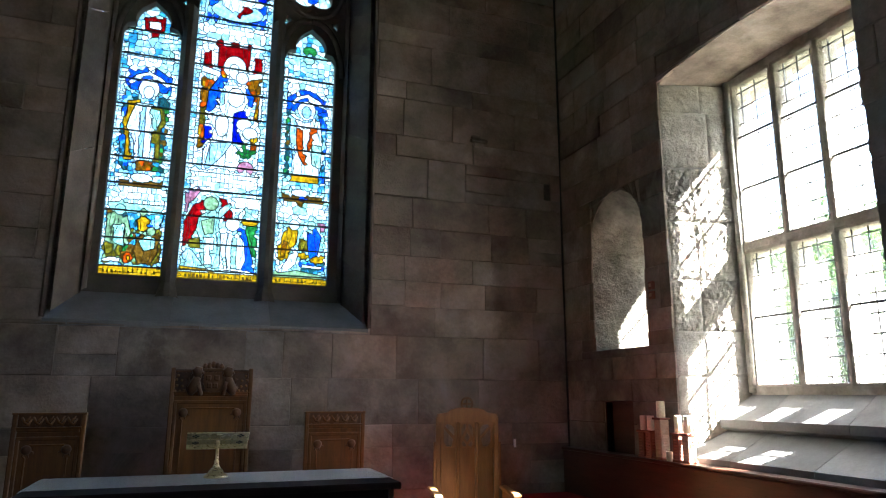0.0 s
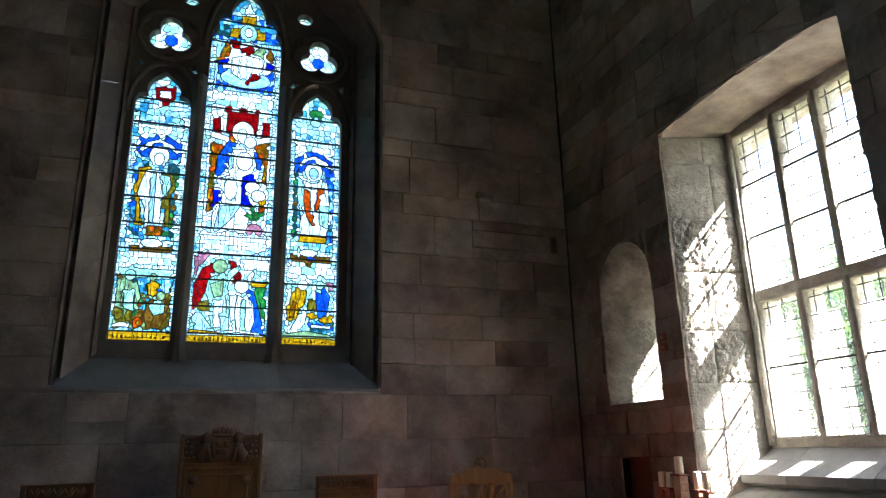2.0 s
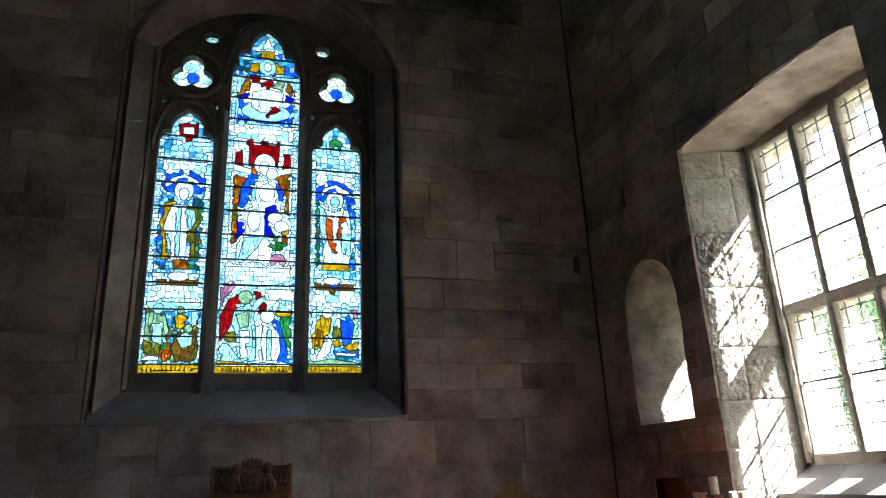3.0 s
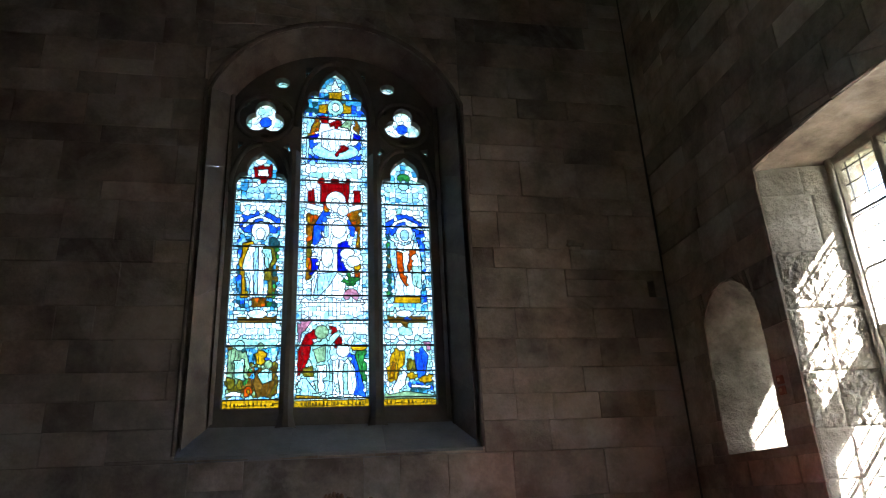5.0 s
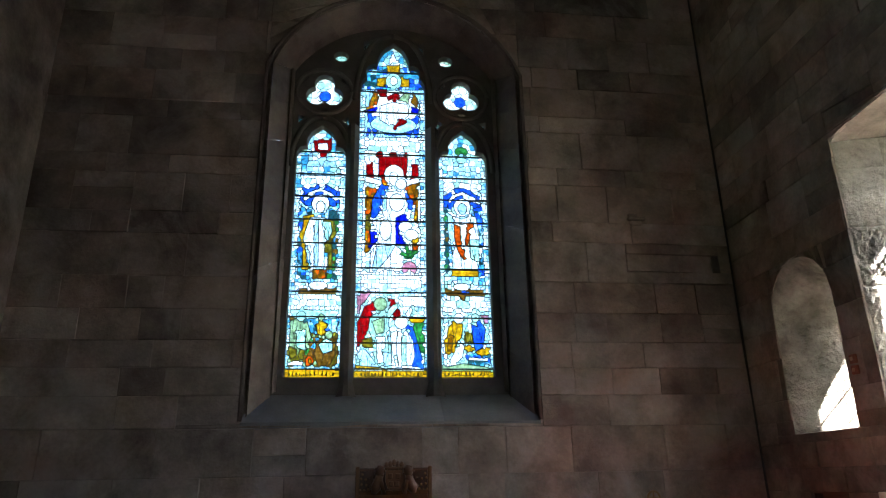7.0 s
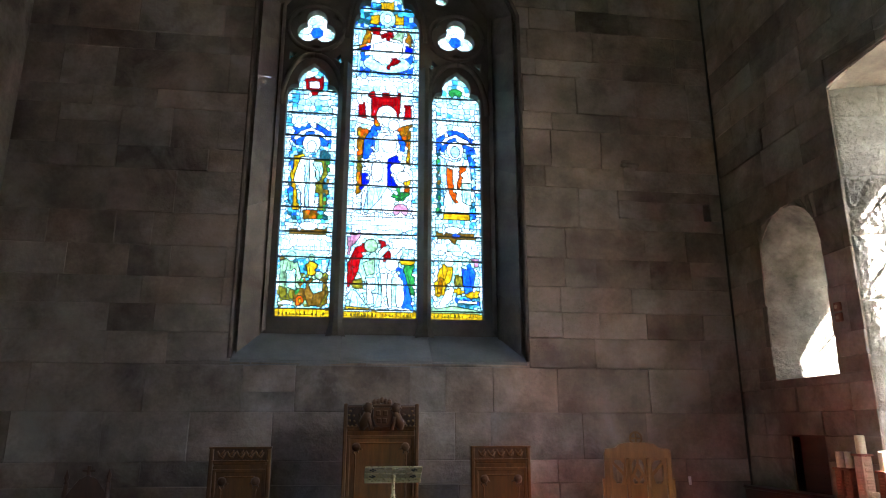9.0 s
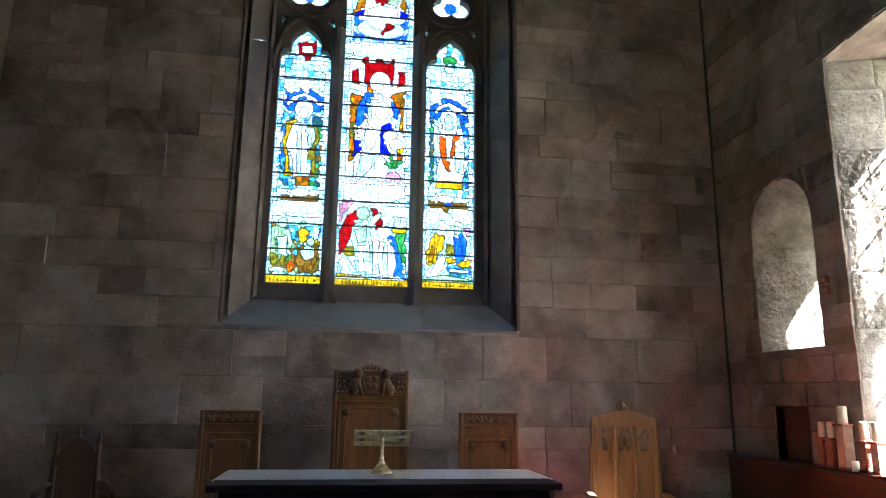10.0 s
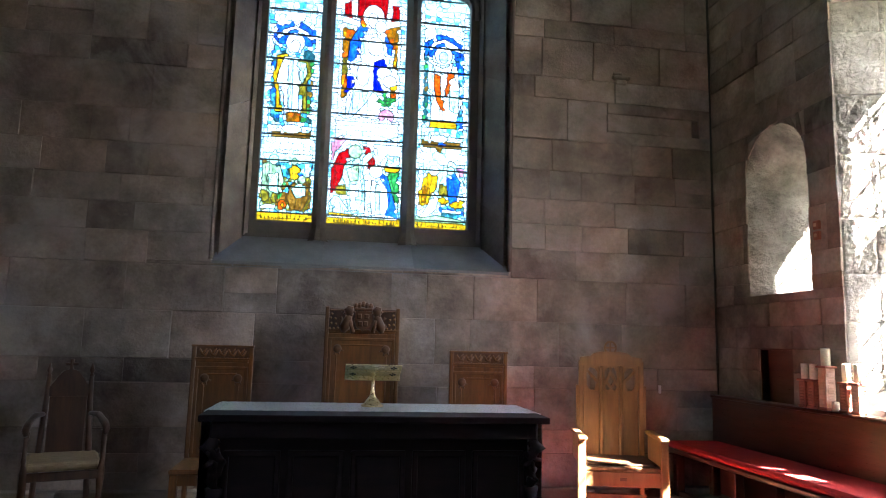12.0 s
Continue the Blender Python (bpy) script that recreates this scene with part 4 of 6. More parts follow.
    s += [("p", [(c - 0.11, 3.94), (c - 0.07, 3.84), (c - 0.18, 3.80), (c - 0.20, 3.72), (c - 0.12, 3.70), (c - 0.14, 3.54), (c - 0.20, 3.47), (c - 0.20, 3.28), (c + 0.11, 3.30), (c + 0.12, 3.47), (c + 0.04, 3.57), (c + 0.04, 3.84), (c + 0.12, 3.88), (c + 0.15, 3.97), (c + 0.12, 4.13), (c - 0.06, 4.10)], "white"),
          ("p", [(c - 0.18, 3.30), (c - 0.14, 3.30), (c - 0.03, 3.43), (c + 0.04, 3.56), (c - 0.14, 3.54)], "pale"),
          ("p", [(c - 0.09, 3.89), (c - 0.05, 3.92), (c - 0.05, 4.08), (c - 0.09, 4.00)], "pale"),
          ("e", c - 0.056, 3.713, 0.055, 0.109, "white"),
          ("p", [(c - 0.09, 4.17), (c - 0.05, 4.17), (c - 0.03, 4.25), (c - 0.08, 4.25)], "amber"),
          ("e", c + 0.020, 4.282, 0.098, 0.114, "white")]
    s += [("e", c + 0.016, 4.247, 0.045, 0.071, "white"),
          ("e", c + 0.090, 4.190, 0.053, 0.058, "white"),
          ("e", c + 0.048, 3.995, 0.071, 0.092, "white"),
          ("e", c + 0.135, 3.742, 0.070, 0.056, "white"),
          ("e", c + 0.190, 3.663, 0.063, 0.059, "white"),
          ("p", [(c + 0.20, 3.51), (c + 0.25, 3.51), (c + 0.26, 3.63), (c + 0.20, 3.62)], "amber")]
    s += [("e", c + 0.163, 3.465, 0.05, 0.045, "green"),
          ("p", [(c + 0.12, 3.48), (c + 0.14, 3.45), (c + 0.17, 3.48), (c + 0.16, 3.54)], "green"), ("p", [(c + 0.09, 3.46), (c + 0.15, 3.44), (c + 0.16, 3.46), (c + 0.10, 3.50)], "green"), ("p", [(c + 0.16, 3.46), (c + 0.17, 3.44), (c + 0.24, 3.48), (c + 0.22, 3.51)], "green"),
          ("e", c + 0.169, 3.328, 0.069, 0.068, "pink"),
          ("r", c - w, c + w, 3.179, 3.271, "white"),
          ("r", c - w, c + w, 3.091, 3.261, "white"),
          ("r", c - w, c + w, 2.386, 3.085, "mint"),
          ("p", [(c - 0.31, 2.86), (c - 0.26, 2.97), (c - 0.19, 3.08), (c - 0.31, 3.08)], "pink")]
    s += [("p", [(c + 0.11, 2.96), (c + 0.32, 2.96), (c + 0.32, 3.06), (c + 0.08, 3.06)], "white"),
          ("p", [(c + 0.18, 2.81), (c + 0.31, 2.81), (c + 0.31, 2.85), (c + 0.17, 2.85)], "yellow"),
          ("p", [(c + 0.21, 2.73), (c + 0.24, 2.66), (c + 0.27, 2.53), (c + 0.31, 2.53), (c + 0.31, 2.81), (c + 0.21, 2.81)], "green"),
          ("p", [(c - 0.27, 2.61), (c - 0.21, 2.72), (c - 0.19, 2.84), (c - 0.13, 2.94), (c - 0.15, 3.00), (c - 0.24, 2.96), (c - 0.30, 2.81), (c - 0.30, 2.59)], "red"),
          ("p", [(c - 0.01, 2.98), (c + 0.00, 2.89), (c + 0.03, 2.83), (c + 0.08, 2.85), (c + 0.09, 2.91), (c + 0.05, 2.98), (c + 0.03, 3.03), (c - 0.03, 3.04)], "red"),
          ("p", [(c - 0.20, 2.74), (c - 0.13, 2.58), (c - 0.16, 2.42), (c - 0.01, 2.42), (c - 0.00, 2.58), (c - 0.04, 2.72), (c - 0.01, 2.86), (c + 0.08, 2.97), (c + 0.06, 3.01), (c - 0.03, 2.93), (c - 0.10, 2.92), (c - 0.19, 2.86)], "mint")]
    s += [("p", [(c - 0.13, 2.70), (c - 0.06, 2.72), (c - 0.06, 2.86), (c - 0.17, 2.82)], "sage"),
          ("p", [(c - 0.12, 2.44), (c - 0.05, 2.44), (c - 0.05, 2.68), (c - 0.13, 2.68)], "white"),
          ("e", c - 0.097, 2.982, 0.060, 0.062, "sage"),
          ("p", [(c - 0.25, 2.58), (c - 0.16, 2.58), (c - 0.17, 2.68), (c - 0.26, 2.65)], "olive"),
          ("p", [(c - 0.30, 2.51), (c - 0.26, 2.42), (c - 0.18, 2.40), (c - 0.13, 2.44), (c - 0.23, 2.57), (c - 0.31, 2.56)], "pale"),
          ("p", [(c - 0.06, 2.41), (c - 0.00, 2.42), (c + 0.01, 2.54), (c - 0.06, 2.54)], "pale")]
    s += [("p", [(c + 0.01, 2.42), (c + 0.05, 2.42), (c + 0.05, 2.73), (c - 0.00, 2.72)], "white"),
          ("p", [(c + 0.20, 2.64), (c + 0.23, 2.50), (c + 0.18, 2.39), (c + 0.30, 2.39), (c + 0.28, 2.50), (c + 0.24, 2.64), (c + 0.20, 2.77), (c + 0.14, 2.79)], "blue"),
          ("p", [(c + 0.05, 2.58), (c + 0.07, 2.41), (c + 0.19, 2.42), (c + 0.22, 2.50), (c + 0.20, 2.66), (c + 0.14, 2.74), (c + 0.06, 2.73)], "white"),
          ("p", [(c + 0.11, 2.42), (c + 0.14, 2.42), (c + 0.14, 2.68), (c + 0.11, 2.68)], "mint"),
          ("p", [(c + 0.16, 2.84), (c + 0.20, 2.93), (c + 0.18, 2.96), (c + 0.13, 2.89)], "white"),
          ("e", c + 0.096, 2.812, 0.060, 0.061, "white")]
    s += [("p", [(c - 0.31, 2.39), (c - 0.03, 2.38), (c - 0.03, 2.40), (c - 0.31, 2.42)], "yellow"),
          ("r", c - w, c + w, 2.278, 2.372, "yellow")]
    return s


def edging(c, w, v0, v1, broad):
    """Pale strips of small quarries up both sides of a light."""
    n = round((v1 - v0) / 0.115)
    for k in range(n):
        for u0, u1 in ((c - w - .02, c - w + broad), (c + w - broad, c + w + .02)):
            yield ("r", u0, u1, v0 + (v1 - v0) * k / n, v0 + (v1 - v0) * (k + 1) / n, "white" if k % 3 else "pale")


rng = random.Random(21)
for n_light, (cx, half, head, top) in enumerate(LIGHTS):
    shapes = (saint_and_sea, throne_light, saint_and_water)[n_light](cx, half)
    shapes += list(edging(cx, half, 3.06, 5.14 if n_light == 1 else 4.36, 0.05))
    shapes += list(edging(cx, half, FOOT + 0.1, 2.96, 0.022))
    panel = tagged(new("stained_light"), "tall light of leaded coloured glass")
    panel.parent = window_1
    leads, spare, made = bmesh.new(), {}, 0
    u0, u1, v1 = cx - half - 0.015, cx + half + 0.015, top + 0.02
    for poly, colour, lines in cells(shapes, u0, u1, FOOT - 0.02, v1, rng):
        poly = tidy(poly, 0.0015)
        if len(poly) < 3:
            continue
        if made < 300:
            bm = bmesh.new()
            c = (sum(p[0] for p in poly) / len(poly), sum(p[1] for p in poly) / len(poly))
            prism(bm, [(p[0] - c[0], p[1] - c[1]) for p in poly], -0.002, 0.002, east)
            ob = part("pane", bm, GLASS[colour], panel)
            ob.location = (c[0], GLASS_Y, c[1])
            made += 1
        else:
            prism(spare.setdefault(colour, bmesh.new()), poly, -GLASS_Y - 0.002, -GLASS_Y + 0.002, east)
        for a, b, r in lines:
            came(leads, a, b, r)
    for colour, bm in spare.items():
        tagged(part("glass_pieces", bm, GLASS[colour], panel), kind="stuff")
    folds(shapes, leads)
    part("leading", leads, LEAD, panel, "thin dark lead cames")
    # saddle bars
    z = FOOT + 0.08
    rows_z = []
    while z < top - 0.25:
        rows_z.append(z)
        z += 0.235
    for z in rows_z:
        bm = bmesh.new()
        box(bm, cx - half - 0.01, cx + half + 0.01, GLASS_Y - 0.022, GLASS_Y - 0.006, z - 0.006, z + 0.006)
        part("saddle_bar", bm, IRON, panel)
    # lettered foot band: worn writing as plain bars
    for k in range(13 if n_light != 1 else 19):
        u = cx - half + 0.03 + k * (2 * half - 0.06) / (13 if n_light != 1 else 19)
        if rng.random() < 0.2:
            continue
        bm = bmesh.new()
        box(bm, u, u + rng.uniform(0.008, 0.018), GLASS_Y - 0.006, GLASS_Y - 0.003, FOOT + 0.022, FOOT + rng.uniform(0.04, 0.056))
        part("letter_bar", bm, LEAD, panel)
for colour, pts in small_lights:
    # each small light of the head: a few leaded pieces
    us, vs = [p[0] for p in pts], [p[1] for p in pts]
    pane = tagged(new("tracery_light"))
    pane.parent = window_1
    big = max(us) - min(us) > 0.2
    shp = [("r", min(us) - .02, max(us) + .02, min(vs) - .02, max(vs) + .02, colour)]
    if big:
        shp += [("e", (min(us) + max(us)) / 2, sum(vs) / len(vs) - .005, .055, .055, "blue")]
    leads = bmesh.new()
    for poly, col, lines in cells(shp, min(us) - .02, max(us) + .02, min(vs) - .02, max(vs) + .02, rng, 0.07, 0.05, 0.012):
        ip = tidy(poly, 0.0015)
        if len(ip) < 3:
            continue
        bm = bmesh.new()
        prism(bm, ip, -GLASS_Y - 0.002, -GLASS_Y + 0.002, east)
        part("pane", bm, GLASS[col], pane)
        for a, b, r in lines:
            came(leads, a, b, r)
    part("leading", leads, LEAD, pane)


# ---- the mullioned side window ----
window_2 = tagged(new("window_2"), "mullioned stone window of eight leaded clear lights", "window", kind="structure")
FRAME_X, W0, W1, WZ0, WZ1, TR0, TR1 = 0.55, 1.655, 3.20, 1.385, 3.80, 2.40, 2.49
MULL = [2.093, 2.467, 2.84]
edges_u = [W0 + 0.05] + [m + s * 0.026 for m in MULL for s in (-1, 1)] + [W1 - 0.02]
openings = []
for a, b in zip(edges_u[::2], edges_u[1::2]):
    openings.append((a, b, WZ0 + 0.06, TR0))
    openings.append((a, b, TR1, 3.73))
plate_part("window_frame", rect(W0 - 0.2, W1 + 0.2, WZ0 - 0.35, WZ1 + 0.25), [rect(*o) for o in openings], 0.105, Matrix.Translation((FRAME_X + 0.105, 0, 0)) @ SOUTH, RUBBLE, window_2, "pale weathered stone mullions and transom", bevel=0.02)
bm = bmesh.new()
tube(bm, [(FRAME_X - 0.005, -W0 - 0.015, WZ0), (FRAME_X - 0.005, -W0 - 0.015, WZ1)], 0.028, 10)
part("roll_moulding", bm, RUBBLE, window_2, smooth=True)
for a, b, z0, z1 in openings:
    gx = FRAME_X + 0.065
    lit = tagged(new("leaded_light"))
    lit.parent = window_2
    nz = 9 if z1 - z0 > 1.1 else 7
    leads = bmesh.new()
    cols = [a, a + 0.045, (a + b) / 2, b - 0.045, b]
    zs = [z0, z0 + 0.045] + [z0 + 0.045 + (z1 - z0 - 0.09) * (k + 1) / nz for k in range(nz)] + [z1]
    for j in range(len(zs) - 1):
        for i in range(4):
            bm = bmesh.new()
            prism(bm, rect(cols[i] + .003, cols[i + 1] - .003, zs[j] + .003, zs[j + 1] - .003), -gx - .002, -gx + .002, south)
            part("pane", bm, CLEAR, lit)
    for c in cols[1:-1]:
        prism(leads, rect(c - .0028, c + .0028, z0, z1), -gx - .005, -gx + .005, south)
    for z in zs[1:-1]:
        prism(leads, rect(a, b, z - .0028, z + .0028), -gx - .005, -gx + .005, south)
    part("leading", leads, LEAD, lit, "thin dark lead cames")
    for k in ((1, 2) if z1 - z0 > 1.1 else (1,)):
        z = z0 + (z1 - z0) * k / (3 if z1 - z0 > 1.1 else 2)
        bm = bmesh.new()
        box(bm, gx - .03, gx - .012, -b, -a, z - .007, z + .007)
        part("saddle_bar", bm, IRON, lit)

# the splayed reveal, block by block
rng = random.Random(8)
reveal_2 = tagged(new("reveal"), "rough sunlit stone jambs and soffit")
reveal_2.parent = window_2


def rough_stone(t0, t1, z0, z1, put, wide, r):
    """A weathered block of the jamb: pitted rubble in the middle of its height, smoother dressed stone above and below."""
    nu, nv = max(3, round((t1 - t0) * wide / 0.014)), max(3, round((z1 - z0) / 0.014))
    pitted = 1.0 if 1.85 < (z0 + z1) / 2 < 3.12 else 0.22
    seed, lift = Vector((r.uniform(0, 50), r.uniform(0, 50), 0)), r.uniform(-.003, .004)
    bm = bmesh.new()
    grid = []
    for j in range(nv + 1):
        row = []
        for i in range(nu + 1):
            t, z = t0 + (t1 - t0) * i / nu, z0 + (z1 - z0) * j / nv
            p = Vector((t * wide, z, 0))
            edge = min(t - t0, t1 - t) * wide, min(z - z0, z1 - z)
            worn = max(0.0, 1 - min(edge) / 0.02)
            d = noise.noise(p * 9 + seed) * 0.012 + noise.noise(p * 24 + seed) * 0.010 + noise.noise(p * 55 + seed) * 0.005
            row.append(bm.verts.new(put(t, z, lift + d * pitted - worn * (0.004 + 0.010 * pitted))))
        grid.append(row)
    for a, b in zip(grid, grid[1:]):
        for i in range(nu):
            bm.faces.new((a[i], a[i + 1], b[i + 1], b[i]))
    part("stone", bm, RUBBLE, reveal_2)


def jamb(u_room, u_frame, z0, z1, name_rng):
    z = z0
    while z < z1 - 0.02:
        h = min(name_rng.uniform(0.22, 0.46), z1 - z)
        if z1 - z - h < 0.12:
            h = z1 - z
        cut = name_rng.uniform(0.25, 0.75)
        for t0, t1 in (((0.025, cut), (cut, 1)) if name_rng.random() < 0.75 else ((0.025, 1),)):
            def put(u, v, d, a=u_room, b=u_frame):
                n = 1 if b > a else -1
                return Vector((u * (FRAME_X + 0.01), -(a + (b - a) * u) - n * d, v))
            rough_stone(t0, t1, z, z + h, put, abs(u_frame - u_room) + 0.56, name_rng)
        z += h


jamb(SW0, W0, SW_FOOT - 0.05, SW_SPRING + 0.02, rng)
jamb(SW1, W1 + 0.01, SW_FOOT - 0.05, SW_SPRING + 0.02, rng)
top0 = south_opening(SW0, SW1, SW_FOOT, SW_SPRING, 0.075)[2:]
for i in range(0, len(top0) - 1, 1):
    (ua, va), (ub, vb) = top0[i], top0[i + 1]
    cuts = sorted([0.015, rng.uniform(0.35, 0.65), 1.0])
    for t0, t1 in zip(cuts, cuts[1:]):
        bm = bmesh.new()
        g, dz = 0.005, rng.uniform(-0.004, 0.004)
        lo = [Vector((x * (FRAME_X + 0.01) + (g if x == t0 else -g), -(u + (-g if u == ua else g)), v + x * 0.07 + dz)) for x, u, v in ((t0, ua, va), (t1, ua, va), (t1, ub, vb), (t0, ub, vb))]
        a = [bm.verts.new(p) for p in lo]
        b = [bm.verts.new(p + Vector((0, 0, 0.12))) for p in lo]
        bm.faces.new(a)
        for k in range(4):
            bm.faces.new((a[k], a[(k + 1) % 4], b[(k + 1) % 4], b[k]))
        part("stone", bm, RUBBLE, reveal_2)
# two sloping steps of the sill
for name, rows in (("upper_sill", ((0.57, 1.385), (0.30, 1.20), (0.30, 1.145), (0.57, 1.0))), ("lower_sill", ((0.42, 1.16), (-0.0, 0.955), (-0.0, 0.87), (0.42, 0.87)))):
    us = [SW0 - 0.02, 1.98, 2.62, SW1 + 0.03]
    for u0, u1 in zip(us, us[1:]):
        bm = bmesh.new()
        a, b = [bm.verts.new((x, -u0 - 0.0015, z)) for x, z in rows], [bm.verts.new((x, -u1 + 0.0015, z)) for x, z in rows]
        bm.faces.new(a)
        bm.faces.new(list(reversed(b)))
        for k in range(4):
            bm.faces.new((a[k], a[(k + 1) % 4], b[(k + 1) % 4], b[k]))
        part(name, bm, SILLSTONE, window_2, "sloping grey slate-like sill")

# ---- the lancet ----
window_3 = tagged(new("window_3"), "small round-headed lancet with deep splayed reveal", "window", kind="structure")
slit = south_opening(0.78, 0.99, 1.80, 2.60, 0.11)
wide_slit = south_opening(0.55, 1.22, 1.62, 2.75, 0.33)
bm = bmesh.new()
room = south_opening(NICHE_C - NICHE_A, NICHE_C + NICHE_A, 1.735, 2.70, 0.36)
ring_loft(bm, [(room + room[:1], -0.005), (slit + slit[:1], -0.62), (slit + slit[:1], -0.70), (wide_slit + wide_slit[:1], -0.97)], south)
part("reveal", bm, PLASTER, window_3, "pale rough plastered splay")
bm = bmesh.new()
prism(bm, slit, -0.70, -0.696, south)
part("pane", bm, CLEAR, window_3)
bm = bmesh.new()
for z in (2.0, 2.2, 2.4, 2.6):
    prism(bm, rect(0.78, 0.99, z - .004, z + .004), -0.692, -0.684, south)
prism(bm, rect(0.881, 0.889, 1.8, 2.7), -0.692, -0.684, south)
part("leading", bm, LEAD, window_3)

# ---- the aumbry ----
aumbry = tagged(new("aumbry"), "dark wood-lined square recess in the wall", "aumbry", kind="structure")
bm = bmesh.new()
box(bm, 0.07, 0.33, -1.0, -0.58, 0.85, 1.33)
part("back_board", bm, BENCHWOOD, aumbry)
for n_, (y0, y1, z0, z1) in (("side", (-0.60, -0.585, 0.86, 1.33)), ("side", (-1.0, -0.985, 0.86, 1.33)), ("top", (-1.0, -0.585, 1.305, 1.32)), ("rail", (-0.985, -0.60, 0.862, 0.88))):
    bm = bmesh.new()
    box(bm, 0.004, 0.07, y0, y1, z0, z1)
    part(n_, bm, BENCHWOOD, aumbry)


# ---- outside: trees ----
def tree(name, at, height, crown_r, crown_z, leaves, seed, label, squash=0.8, size=0.09, over=(0, 0), fork=0.4):
    r = random.Random(seed)
    t = thing(name, Matrix.Translation(at), label, "tree", "trees outside")
    bm = bmesh.new()
    tube(bm, [(0, 0, -0.1), (0.05, 0.03, height * 0.3), (-0.05, 0.08, height * 0.6), (0.02, 0.0, height * 0.9)], [0.2, 0.15, 0.11, 0.04], 10)
    tips = []
    for k in range(16):
        a, z0 = r.uniform(0, 6.28), height * r.uniform(fork, max(0.8, fork + 0.15))
        d, up = crown_r * r.uniform(0.4, 0.95), crown_r * r.uniform(-0.3, 0.7)
        tip = Vector((over[0] + math.cos(a) * d, over[1] + math.sin(a) * d, crown_z + up * squash))
        mid = Vector((tip.x * 0.45, tip.y * 0.45, (z0 + tip.z) / 2 + 0.1))
        tube(bm, [(0, 0, z0), mid, tip], [0.06, 0.035, 0.008], 6)
        tips += [tip, mid.lerp(tip, 0.5)]
    part("trunk", bm, BARK, t)
    vs, fs = [], []
    for k in range(leaves):
        c = r.choice(tips) + Vector((r.gauss(0, 1), r.gauss(0, 1), r.gauss(0, squash))) * crown_r * 0.2
        q = Euler((r.uniform(0, 6), r.uniform(0, 6), r.uniform(0, 6))).to_matrix()
        s = size * r.uniform(0.6, 1.3)
        i = len(vs)
        vs += [tuple(c + q @ Vector(p)) for p in ((-s, 0, 0), (0, -s * 0.45, s * 0.1), (s, 0, 0), (0, s * 0.45, s * 0.1))]
        fs.append((i, i + 1, i + 2, i + 3))
    me = bpy.data.meshes.new("crown")
    me.from_pydata(vs, [], fs)
    me.materials.append(LEAF)
    ob = new("crown", me)
    ob.parent = t
    return t


tree("tree", (8.2, 2.7, -0.9), 5.2, 2.3, 3.9, 16000, 1, "broad leafy green tree on the lawn")
tree("tree", (12.5, 8.5, -0.9), 6.0, 3.2, 3.6, 15000, 2, "tall leafy green tree on the lawn")
tree("tree", (11.0, 6.2, -0.9), 5.6, 2.8, 4.2, 12000, 3, "leafy green tree further off")
# tree belt out of view, added to keep low skylight off the left wall
for k, (x, y) in enumerate(((12.0, 0.6), (13.0, -1.6), (12.4, -3.8), (14.0, -6.2))):
    tree("tree", (x, y, -0.9), 7.0 + 0.4 * (k % 2), 2.4, 3.6, 9000, 31 + k, "tall leafy tree of the belt beside the chapel", 1.3, 0.16)

# more unseen trees, added to cut horizon light entering the north opening
for k, (x, y) in enumerate(((-16.5, -6.0), (-16.0, -10.0), (-15.0, -14.0), (-14.0, -18.0), (-11.5, -21.5), (-8.5, -24.0), (-18.0, -2.0))):
    tree("tree", (x, y, -0.9), 11.0 + 0.3 * (k % 2), 3.3, 5.6, 9000, 41 + k, "tall dense dark tree across the shaded court", 1.5, 0.4)

